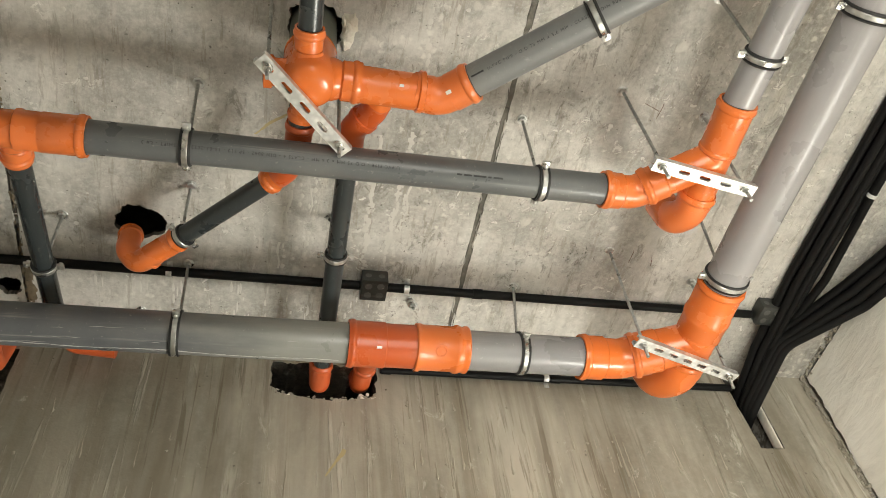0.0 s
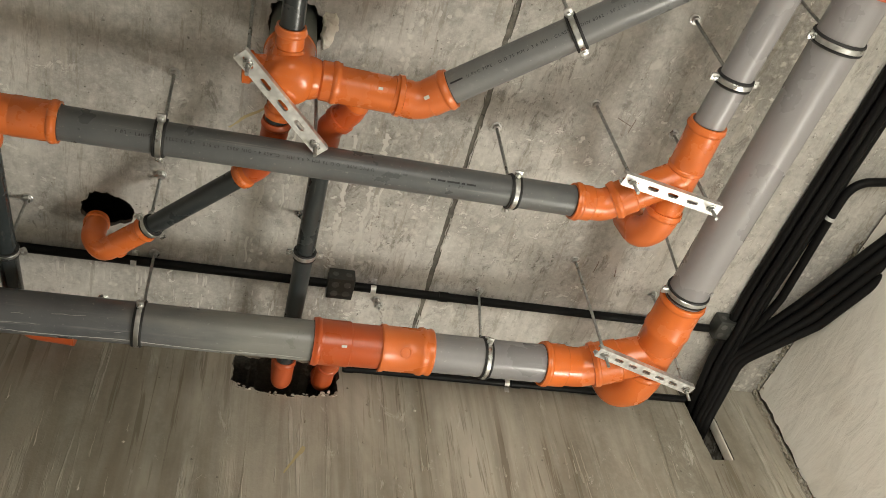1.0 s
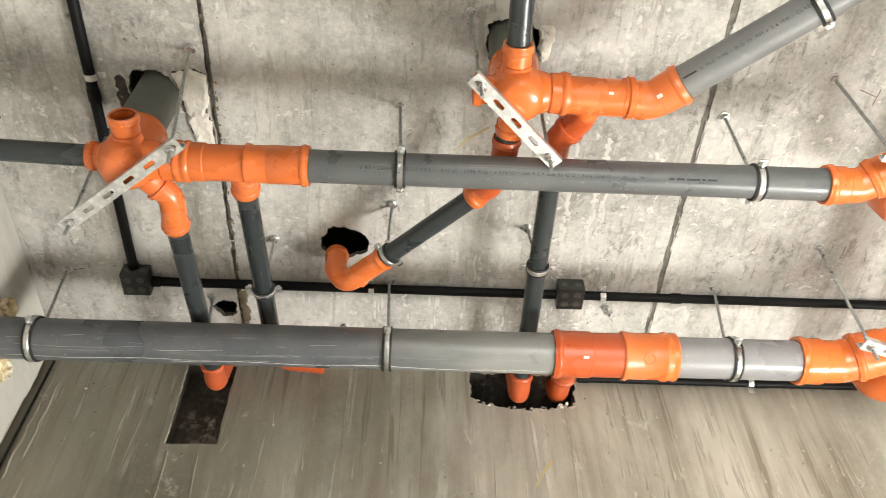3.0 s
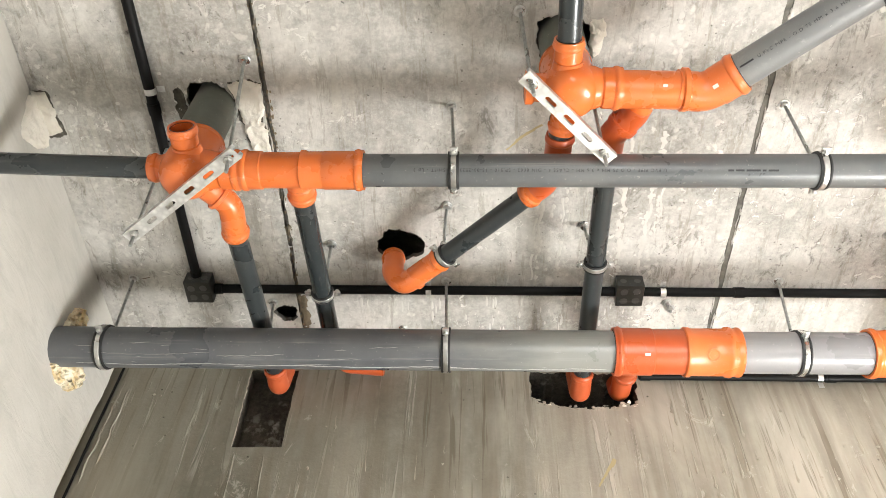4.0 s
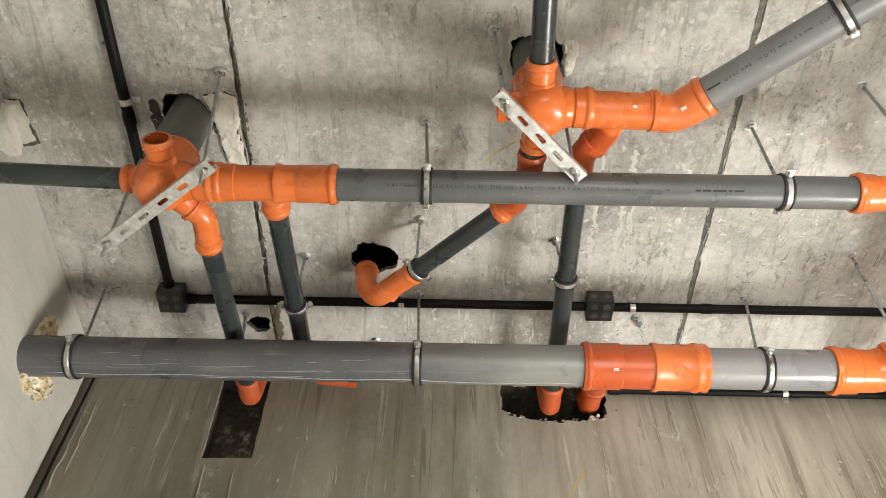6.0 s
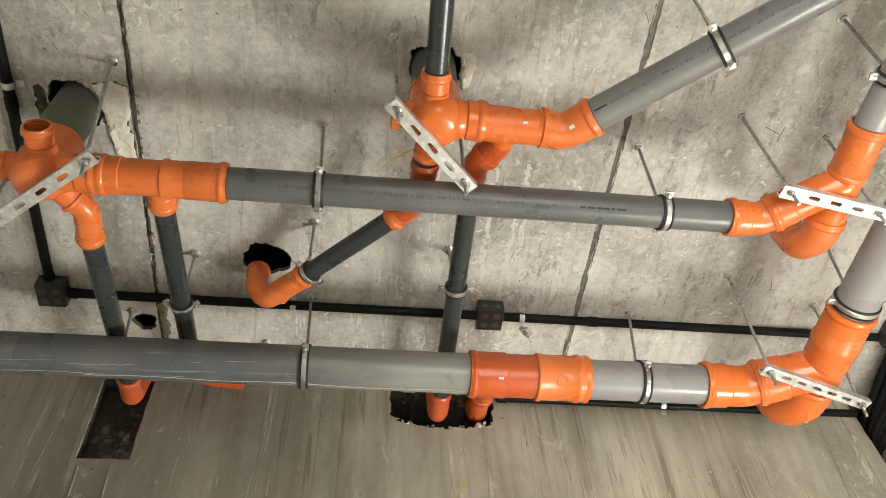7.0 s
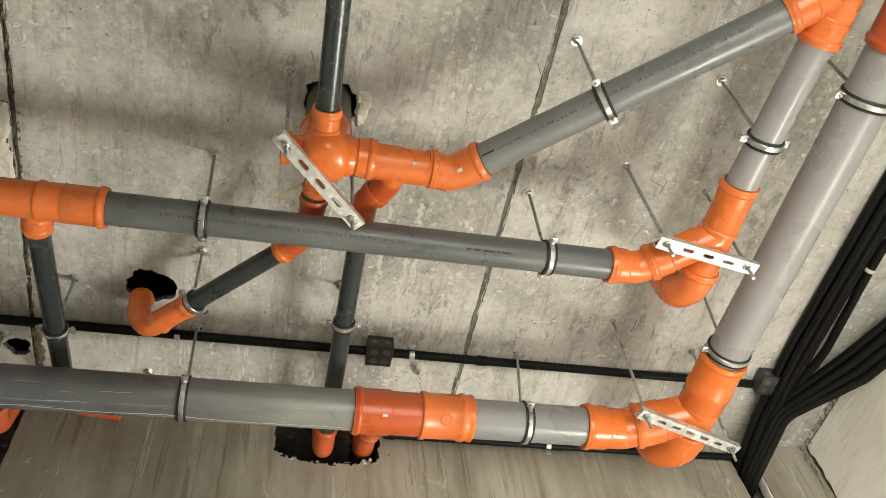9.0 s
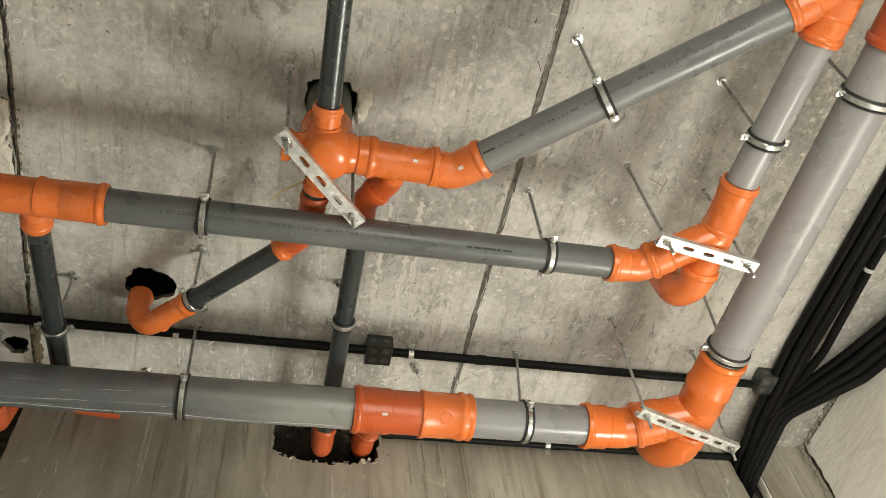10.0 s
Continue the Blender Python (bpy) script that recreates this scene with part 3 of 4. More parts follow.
def wall_bend(label, p, d, mat, down=0.0):
    """Socket and bend at the far end of a branch, turning into the wall."""
    d = Vector(d).normalized()
    p = Vector(p)
    root = thing("pipe_elbow", label, "pipe fitting")
    body(root, [p, p + d * 0.06, p + d * 0.07 + Vector((0, 0.02, 0.12))], R50 + 0.002, mat, 0.035)
    socket(root, tuple(p + d * 0.012), -d, R50, mat, 0.045)


wall_bend("orange elbow of a branch pipe inside the wall slot", (-0.517, 1.84, 3.199), (-0.016, 0.64, 0.05), M_RED, 0.05)

# tee on the upper run, towards a branch
tee = thing("tee_fitting", "orange plastic tee joining a branch to the upper drain", "pipe fitting")
body(tee, [(-0.452, U_Y, U_Z), (-0.235, U_Y, U_Z)], R75, M_ORANGE)
socket(tee, (-0.40, U_Y, U_Z), (-1, 0, 0), R75, M_ORANGE, 0.055)
part("collar", lathe(bmesh.new(), (-0.318, U_Y, U_Z), (1, 0, 0), [(0, 0.041), (0.003, 0.0455), (0.012, 0.0455), (0.018, 0.0425), (0.07, 0.0425)], 44, False), M_ORANGE, tee)
socket(tee, (-0.275, U_Y, U_Z), (1, 0, 0), R75, M_ORANGE, 0.10)
db2 = Vector((-0.012, 0.70, 0.165)).normalized()
P2 = Vector((-0.327, 1.075, 3.068))
body(tee, [(-0.327, U_Y, U_Z), tuple(P2)], R50, M_ORANGE, name="branch")
socket(tee, tuple(P2), db2, R50, M_ORANGE, 0.045)
pipe("dark grey branch pipe rising from a tee to the wall", [tuple(P2 + db2 * 0.02), tuple(P2 + db2 * 0.775)], R50, M_DARK)
el = thing("pipe_elbow", "orange elbow at the head of a branch pipe", "pipe fitting")
e2 = P2 + db2 * 0.79 + Vector((0.02, 0, 0.024))
body(el, [tuple(e2 - db2 * 0.01), tuple(e2 + db2 * 0.03), tuple(e2 + Vector((0.12, 0.035, 0.0)))], R50 + 0.002, M_RED, 0.04)
socket(el, tuple(e2), -db2, R50, M_RED, 0.045)

# cross fitting with the slanting pipe
tc = cross(TX, TY, TZ, "orange plastic cross fitting with four joined ports")
port(tc, TX - 0.006, TY, TZ, (-0.028, -1, 0), R50, 0.060, L=0.050)
port(tc, TX, TY, TZ, (1, 0.02, 0), R75, 0.065, L=0.045)
port(tc, TX, TY, TZ, (-0.08, 1, 0.02), R50, 0.062, L=0.045)
part("port_plug", lathe(bmesh.new(), (TX, TY, TZ), (-1, 0, 0), [(0.03, 0.034), (0.075, 0.030), (0.08, 0.036), (0.095, 0.036), (0.098, 0.024)], 36), M_ORANGE, tc, "closed orange plug")
te = thing("tee_fitting", "orange tee beside the cross fitting with a turned branch", "pipe fitting")
body(te, [(TX + 0.09, TY + 0.004, TZ), (0.545, 0.862, TZ + 0.004)], R75, M_ORANGE)
part("collar", lathe(bmesh.new(), (0.51, 0.859, TZ + 0.003), (1, 0.03, 0), [(0, 0.041), (0.003, 0.047), (0.014, 0.047), (0.017, 0.041)], 44, False), M_ORANGE, te)
body(te, [(0.442, 0.86, TZ + 0.005), (0.430, 0.905, TZ + 0.012)], R50 + 0.002, M_ORANGE, name="branch")
el = thing("pipe_elbow", "red-orange double bend from a tee to a branch pipe", "pipe fitting")
body(el, [(0.431, 0.90, TZ + 0.012), (0.424, 0.928, TZ + 0.02), (0.385, 0.99, TZ + 0.04), (0.384, 1.07, TZ + 0.055)], R50 + 0.003, M_RED, 0.045)
part("collar", lathe(bmesh.new(), (0.405, 0.958, TZ + 0.03), (-0.52, 0.85, 0.2), [(-0.01, 0.0305), (-0.007, 0.036), (0.007, 0.036), (0.01, 0.0305)], 36, False), M_RED, el)
db3 = Vector((0.008, 0.72, 0.03)).normalized()
P3 = Vector((0.3852, 1.06, 3.165))
socket(el, tuple(P3 - db3 * 0.02), db3, R50, M_ORANGE, 0.045)
pipe("dark grey branch pipe from the cross to a wall hole", [tuple(P3), tuple(P3 + db3 * 0.81)], R50, M_DARK)
wall_bend("orange elbow end of a branch in a broken wall hole", tuple(P3 + db3 * 0.79), (0.0, 0.5, -0.05), M_RED, 0.06)
# 45 degree elbow at the head of the slanting pipe
DG0, DGD = Vector((0.60, 0.842, 3.113)), Vector((0.59, -0.497, -0.053)).normalized()
el = thing("pipe_elbow", "orange elbow turning into the slanting drain pipe", "pipe fitting")
body(el, [(0.50, 0.858, TZ + 0.003), (0.565, 0.868, TZ + 0.004), tuple(DG0 + DGD * 0.01)], R75 + 0.001, M_ORANGE, 0.06)
socket(el, tuple(DG0 - DGD * 0.022), DGD, R75, M_ORANGE, 0.062)

M_STICKER = material("white_sticker", (0.7, 0.68, 0.62), 0.6)


def sticker(parent, p, d, r, w, h):
    """A small white label on the underside of a fitting, turned towards the room."""
    d = Vector(d).normalized()
    n = Vector((0, -0.62, -0.78))
    n = (n - d * n.dot(d)).normalized()
    part("sticker", box(bmesh.new(), Vector(p) + n * r, (w, h, 0.001), (d, n.cross(d), n)), M_STICKER, parent, "small white sticker")


sticker(te, (0.470, 0.859, TZ + 0.003), (1, 0.03, 0), R75 + 0.0034, 0.010, 0.006)
sticker(el, tuple(DG0 - DGD * 0.012), tuple(DGD), R75 + 0.0078, 0.012, 0.008)

# slanting small branch to the ceiling hole
ddg = Vector((0.186, -0.201, -0.04)).normalized()
D0 = Vector((-0.035, 1.435, 3.228))
pipe("dark grey slanting waste pipe from the ceiling hole", [tuple(D0), tuple(D0 + ddg * 0.405)], R50, M_DARK)
el = thing("pipe_elbow", "orange bend coming down from a broken ceiling hole", "pipe fitting")
body(el, [(-0.156, 1.493, 3.338), (-0.153, 1.496, 3.262), (-0.121, 1.508, 3.225), tuple(D0)], R50 + 0.002, M_ORANGE, 0.045)
part("collar", lathe(bmesh.new(), (-0.09, 1.489, 3.230), (0.68, -0.73, 0), [(-0.004, 0.028), (-0.002, 0.0335), (0.006, 0.0335), (0.008, 0.030), (0.05, 0.030)], 36, False), M_ORANGE, el)
socket(el, tuple(D0 - ddg * 0.01), ddg, R50, M_ORANGE, 0.045)
socket(el, (-0.154, 1.496, 3.290), (-0.03, -0.04, 1), R50, M_ORANGE, 0.045)
el = thing("pipe_elbow", "orange elbow from the slanting waste pipe into the cross", "pipe fitting")
D1 = D0 + ddg * 0.383
body(el, [tuple(D1), tuple(D1 + ddg * 0.03), (0.262, 1.05, 3.135), (0.264, 0.985, 3.125)], R50 + 0.002, M_RED, 0.05)
socket(el, tuple(D1 + ddg * 0.012), -ddg, R50, M_ORANGE, 0.045)
socket(el, (0.264, 1.02, 3.128), (0.02, -1, -0.06), R50, M_RED, 0.045)
pipe("short dark grey pipe between cross and elbow", [(0.262, 0.93, 3.118), (0.264, 1.01, 3.127)], R50, M_DARK)

# tee and coupling on the lower run
te = thing("tee_fitting", "red-orange reducing tee on the thick drain pipe", "pipe fitting")
body(te, [(0.46, L_Y, L_Z), (0.66, L_Y, L_Z)], R110 + 0.001, M_RED)
socket(te, (0.55, L_Y, L_Z), (-1, 0, 0), R110, M_RED, 0.11)
part("branch", lathe(bmesh.new(), (0.555, L_Y + 0.01, L_Z + 0.02), (-0.1, 0.85, 0.5), [(0, 0.05), (0.05, 0.048), (0.075, 0.034), (0.10, 0.030)], 40), M_RED, te)
body(te, [(0.546, L_Y + 0.08, L_Z + 0.062), (0.535, 1.76, 3.185), (0.524, 1.85, 3.228), (0.522, 1.95, 3.232), (0.522, 1.98, 3.33)], R50 + 0.002, M_RED, 0.05, "branch_bend")
socket(te, (0.528, 1.82, 3.214), (0, 0.95, 0.2), R50, M_RED, 0.045)
co = thing("pipe_coupling", "bright orange coupling with raised ribs and round mark", "pipe fitting")
prof = [(0, 0.0625), (0.003, 0.066), (0.014, 0.066), (0.02, 0.0625), (0.105, 0.0625), (0.11, 0.066), (0.118, 0.0672), (0.124, 0.0655), (0.128, 0.0632), (0.134, 0.0632), (0.139, 0.0655), (0.145, 0.0655), (0.148, 0.0625), (0.148, 0.0555)]
part("sleeve", lathe(bmesh.new(), (0.622, L_Y, L_Z), (1, 0, 0), prof, 48, False), M_ORANGE, co)
nd = Vector((0, -0.62, -0.78)).normalized()
part("round_mark", lathe(bmesh.new(), Vector((0.688, L_Y, L_Z)) + nd * 0.0618, nd, [(0, 0.017), (0.002, 0.0165), (0.002, 0.0125), (0.0006, 0.0115), (0.0006, 0.001)], 28), M_ORANGE, co)
sticker(te, (0.520, L_Y, L_Z), (1, 0, 0), 0.0622, 0.014, 0.007)


def wye(label, run_x, y_end, y_open, r, z, from_x, from_y, mat, root_elbow_label):
    """A wye on a run towards the camera, with the elbow that brings a side run in, and a bend up at its blind end."""
    root = thing("wye_fitting", label, "pipe fitting")
    s = r / R75
    body(root, [(run_x, y_end, z), (run_x, y_open + 0.07 * s, z)], r, mat)
    socket(root, (run_x, y_open + 0.135 * s, z), (0, -1, 0), r, mat, 0.135 * s, 2 if r > 0.05 else 1)
    b = r + 0.0035
    part("collar", lathe(bmesh.new(), (run_x, y_open + 0.118 * s, z), (0, 1, 0), [(0, b + 0.002), (0.003, b + 0.0042), (0.010, b + 0.0042), (0.014, b)], 44, False), mat, root)
    j = Vector((run_x, y_open + 0.15 * s, z))
    k = Vector((from_x + 0.075 * s, from_y, z))
    dd = (j - k).normalized()
    body(root, [tuple(k + dd * 0.03 * s), tuple(j)], r + 0.0005, mat, name="side_branch")
    socket(root, tuple(k + dd * 0.085 * s), tuple(-dd), r + 0.001, mat, 0.06 * s)
    el = thing("pipe_elbow", root_elbow_label, "pipe fitting")
    body(el, [(from_x, from_y, z), tuple(k), tuple(k + dd * 0.06 * s)], r - 0.0008, mat, 0.05 * s)
    socket(el, (from_x + 0.045 * s, from_y, z), (-1, 0, 0), r, mat, 0.05 * s)
    up = thing("pipe_elbow", "rounded orange bend turned up behind a wye", "pipe fitting")
    body(up, [(run_x, y_end - 0.03 * s, z), (run_x, y_end + 0.024 * s, z), (run_x - 0.016 * s, y_end + 0.070 * s, z + 0.028 * s), (run_x - 0.020 * s, y_end + 0.078 * s, z + 0.11 * s)], r + 0.001, mat, 0.06 * s)
    socket(up, (run_x, y_end + 0.004 * s, z), (0, -1, 0), r + 0.0005, mat, 0.04 * s)
    return root


wye("orange wye fitting joining two grey drain pipes", AX - 0.006, 1.045, 0.762, R75, U_Z, 0.992, U_Y, M_ORANGE, "orange elbow at the end of the upper run")
wye("large orange wye fitting joining two thick drain pipes", BX, 1.61, 1.288, R110, L_Z, 1.105, L_Y, M_ORANGE, "large orange elbow at the end of the lower run")

# wye where the slanting pipe meets the run, and the coupling farther on
wf = thing("wye_fitting", "orange wye where the slanting pipe joins", "pipe fitting")
WX = AX + 0.024
body(wf, [(WX, 0.36, U_Z), (WX + 0.004, 0.10, U_Z)], R75, M_ORANGE)
socket(wf, (WX - 0.002, 0.352, U_Z), (-0.05, 1, 0), R75, M_ORANGE, 0.062)
socket(wf, (WX + 0.004, 0.16, U_Z), (0, -1, 0), R75, M_ORANGE, 0.06)
body(wf, [(1.195, 0.342, 3.063), (WX + 0.002, 0.275, U_Z), (WX + 0.003, 0.21, U_Z)], R75, M_ORANGE, 0.03, "side_branch")
socket(wf, (1.208, 0.330, 3.061), tuple(-DGD), R75, M_ORANGE, 0.062)
co = thing("pipe_coupling", "red-orange coupling on the thick drain pipe", "pipe fitting")
body(co, [(BX + 0.016, 0.38, L_Z), (BX + 0.016, 0.18, L_Z)], R110, M_RED)
socket(co, (BX + 0.016, 0.288, L_Z), (0, 1, 0), R110, M_RED, 0.11)
socket(co, (BX + 0.016, 0.288, L_Z), (0, -1, 0), R110, M_RED, 0.11)


# ---- hangers ----
def hexagon(bm, p, d, r, h):
    return lathe(bm, p, d, [(0, r * 0.92), (h * 0.12, r), (h * 0.88, r), (h, r * 0.92)], 6)


def anchor(parent, p):
    a = part("anchor_nut", hexagon(bmesh.new(), (p[0], p[1], p[2] - 0.0145), (0, 0, 1), 0.0105, 0.010), M_BAND, parent)
    part("washer", lathe(bmesh.new(), (p[0], p[1], p[2] - 0.0045), (0, 0, 1), [(0, 0.0135), (0.0008, 0.0146), (0.0022, 0.0146), (0.003, 0.0135)], 28), M_BAND, a)
    part("sleeve", lathe(bmesh.new(), (p[0], p[1], p[2] - 0.0015), (0, 0, 1), [(0, 0.0075), (0.003, 0.0075)], 20), M_ZINC, a)


def clamp(label, c, d, r, top, ear=None, rod=True):
    """A two-screw pipe clamp with rubber lining, hung from the ceiling by a threaded rod."""
    c, d = Vector(c), Vector(d).normalized()
    root = thing("pipe_clamp", label, "pipe clamp", "pipe clamps under the ceiling")
    part("rubber_lining", lathe(bmesh.new(), c - d * 0.0125, d, [(0, r + 0.0003), (0, r + 0.0045), (0.0045, r + 0.0058), (0.0045, r + 0.003), (0.0205, r + 0.003), (0.0205, r + 0.0058), (0.025, r + 0.0045), (0.025, r + 0.0003)], 40, False), M_RUBBER, root, "black rubber lining")
    part("band", lathe(bmesh.new(), c - d * 0.0062, d, [(0, r + 0.0028), (0, r + 0.0050), (0.0012, r + 0.0060), (0.0112, r + 0.0060), (0.0124, r + 0.0050), (0.0124, r + 0.0028)], 40, False), M_BAND, root)
    up = (Vector(top) - c)
    up = (up - d * up.dot(d)).normalized()
    side = Vector(ear).normalized() if ear else d.cross(up)
    nrm = d.cross(side)
    for s in (-1, 1):
        q = c + side * s * (r + 0.013)
        e = part("ear", box(bmesh.new(), q, (0.020, 0.018, 0.006), (side, d, nrm), 0.0015), M_BAND, root)
        bm = lathe(bmesh.new(), q - nrm * 0.012, nrm, [(0, 0.0035), (0.002, 0.0058), (0.006, 0.0058), (0.006, 0.003), (0.022, 0.003)], 14)
        part("screw", bm, M_BAND, e)
    if rod:
        q = c + up * (r + 0.004)
        part("boss", hexagon(bmesh.new(), q, up, 0.0085, 0.016), M_BAND, root)
        part("rod", sweep(bmesh.new(), [q, top], 0.0042, 14), M_ROD, root)
        anchor(root, top)
    return root


Y, X = (0, 1, 0), (1, 0, 0)
lab = "galvanised pipe clamp with rubber lining on a threaded rod"
clamp(lab, (0.026, U_Y, U_Z), X, R75, (0.015, 1.029, CEIL), Y)
clamp(lab, (0.832, U_Y, U_Z), X, R75, (0.842, 1.025, CEIL), Y)
clamp("large galvanised clamp round the thick drain on a rod", (0.0, L_Y, L_Z), X, R110, (-0.008, 1.604, CEIL), Y)
clamp("large galvanised clamp round the thick drain on a rod", (0.926, L_Y, L_Z), X, R110, (0.959, 1.598, CEIL), Y)
clamp("large galvanised clamp beside the side wall", (-0.918, L_Y, L_Z), X, R110, (-0.942, 1.599, CEIL), Y)
clamp(lab, (AX + 0.0025, 0.65, U_Z), Y, R75, (1.25, 0.632, CEIL), X)
clamp("large galvanised clamp on the pipe leading back", (BX + 0.0126, 0.515, L_Z), Y, R110, (1.446, 0.50, CEIL), X)
clamp("large galvanised clamp above the wye socket", (BX, 1.268, L_Z), Y, R110, (1.41, 1.215, CEIL), X)
pd = DG0 + DGD * 0.335
clamp(lab, tuple(pd), tuple(DGD), R75, (0.846, 0.591, CEIL), tuple(DGD.cross(Vector((0, 0, 1)))))
q = P2 + db2 * 0.425
clamp("small galvanised clamp on a branch pipe", tuple(q), tuple(db2), R50, (q.x, q.y - 0.02, CEIL), X)
q = P3 + db3 * 0.335
clamp("small galvanised clamp on a branch pipe", tuple(q), tuple(db3), R50, (0.378, 1.398, CEIL), X)
q = D0 + ddg * 0.045
clamp("small galvanised clamp on the slanting waste pipe", tuple(q), tuple(ddg), R50, (-0.002, 1.333, CEIL), tuple(ddg.cross(Vector((0, 0, 1)))))
q = P1 + dirb1 * 0.50
clamp("small galvanised clamp on a sloping branch pipe", tuple(q), tuple(dirb1), R50, (-0.535, 1.693, CEIL), X)


def trapeze(label, a, b, tops, slots):
    """A slotted channel held by two threaded rods with nuts."""
    a, b = Vector(a), Vector(b)
    root = thing("support_rail", label, "support rail", "slotted rails under the fittings")
    d = (b - a).normalized()
    side = Vector((0, 0, 1)).cross(d).normalized()
    up = d.cross(side)
    L, w = (b - a).length + 0.05, 0.032
    o = a - d * 0.025
    place = lambda u, v: o + d * u + side * v
    gap = (L - 0.05) / (slots - 1) if slots > 1 else 0.05
    holes = []
    for k in range(slots):
        u = 0.025 + gap * k
        hl, hw = 0.0105, 0.0052
        holes.append([(u + sx * hl + math.cos(t) * hw, math.sin(t) * hw) for sx, t0 in ((1, -90), (-1, 90)) for t in [radians(t0 + 36 * j) for j in range(6)]])
    bm = sheet(bmesh.new(), [(0, -w / 2), (L, -w / 2), (L, w / 2), (0, w / 2)], holes, place, tuple(up * 0.0022))
    part("web", bm, M_ZINC, root)
    for s in (-1, 1):
        bm = box(bmesh.new(), o + d * L / 2 + side * s * (w / 2 - 0.0012) + up * 0.0095, (L, 0.0022, 0.0145), (d, side, up))
        box(bm, o + d * L / 2 + side * s * (w / 2 - 0.0055) + up * 0.0158, (L, 0.0065, 0.002), (d, side, up))
        part("flange", bm, M_ZINC, root)
    for p, t in zip((a, b), tops):
        t = Vector(t)
        r = (t - p).normalized()
        rod = part("rod", sweep(bmesh.new(), [p - r * 0.042, t], 0.0042, 14), M_ROD, root)
        part("nut", hexagon(bmesh.new(), p - r * 0.011, r, 0.0085, 0.008), M_BAND, rod)
        part("washer", lathe(bmesh.new(), p - r * 0.003, r, [(0, 0.0115), (0.002, 0.0115)], 24), M_BAND, rod)
        part("nut", hexagon(bmesh.new(), p + r * 0.019, r, 0.0085, 0.008), M_BAND, rod)
        anchor(rod, tuple(t))


trapeze("bright slotted steel rail on two rods under a wye", (1.083, 0.915, 2.997), (1.308, 0.953, 2.997), [(1.087, 0.908, CEIL), (1.34, 0.954, CEIL)], 5)
trapeze("bright slotted steel rail on rods under the large wye", (1.215, 1.445, 2.967), (1.508, 1.545, 2.967), [(1.221, 1.43, CEIL), (1.53, 1.527, CEIL)], 7)
trapeze("scuffed slotted steel rail under the open cross fitting", (-0.452, 0.955, 2.985), (-0.705, 1.155, 2.985), [(-0.492, 0.901, CEIL), (-0.735, 1.14, CEIL)], 6)
trapeze("bright slotted steel rail under the joined cross fitting", (0.188, 0.803, 3.028), (0.350, 0.967, 3.028), [(0.177, 0.781, CEIL), (0.350, 0.95, CEIL)], 5)


def loose_anchor(x, y, rod=0.0):
    root = thing("ceiling_anchor", "small galvanised ceiling anchor bolt with washer", "anchor bolt", "loose anchors in the ceiling")
    anchor(root, (x, y, CEIL))
    part("stud", sweep(bmesh.new(), [(x, y, CEIL - 0.02 - rod), (x, y, CEIL)], 0.0042, 12), M_ROD, root)


loose_anchor(-0.143, 1.798)
loose_anchor(0.650, 1.685)
loose_anchor(0.662, 1.705)

# ---- conduits ----
CY, CZ = 1.632, CEIL - 0.0155


def conduit(label, pts, r, bend=0.05):
    root = thing("conduit", label, "conduit")
    part("tube", sweep(bmesh.new(), fillet(pts, bend), r, 20), M_BLACK, root)
    p, q = Vector(pts[0]), Vector(pts[1])
    for s in (0.004, (q - p).length * 0.62):
        part("coupling", lathe(bmesh.new(), p + (q - p).normalized() * s, q - p, [(0, r), (0, r + 0.0022), (0.03, r + 0.0022), (0.03, r)], 20, False), M_BLACK, root)
    return root


conduit("straight black conduit fixed along the ceiling", [(-0.71, CY - 0.004, CZ), (1.78, CY, CZ)], 0.0135)
conduit("black conduit leading back along the ceiling", [(-0.745, 1.595, CZ), (-0.738, 0.7, CZ), (-0.735, BACK_Y, CZ)], 0.0135)
conduit("black conduit along the top of the concrete wall", [(0.585, WALL_Y - 0.0135, 3.280), (1.50, WALL_Y - 0.0135, 3.278), (1.80, WALL_Y - 0.0135, 3.28)], 0.0125)


def junction(x, y, label):
    root = thing("junction_box", label, "junction box", "junction boxes on the ceiling")
    part("body", box(bmesh.new(), (x, y, CEIL - 0.0255), (0.078, 0.078, 0.050), None, 0.003), M_BOX, root)
    for dx, dy in ((-0.018, -0.016), (0.018, 0.016), (0.018, -0.018), (-0.017, 0.018)):
        part("knockout", lathe(bmesh.new(), (x + dx, y + dy, CEIL - 0.0511), (0, 0, 1), [(0, 0.0105), (0.0004, 0.0110), (0.002, 0.0112)], 20), M_KNOCK, root, "dusty round knockout")
    for dx in (-0.02, 0.02):
        part("knockout", lathe(bmesh.new(), (x + dx, y - 0.0395, CEIL - 0.027), (0, 1, 0), [(0, 0.009), (0.0004, 0.0094), (0.002, 0.0095)], 20), M_KNOCK, root, "dusty round knockout")


junction(-0.738, 1.615, "dark square junction box with knockouts at a conduit corner")
junction(0.526, 1.618, "dark square junction box on the ceiling conduit")
junction(1.825, 1.607, "dark square junction box beside the cable bundle")


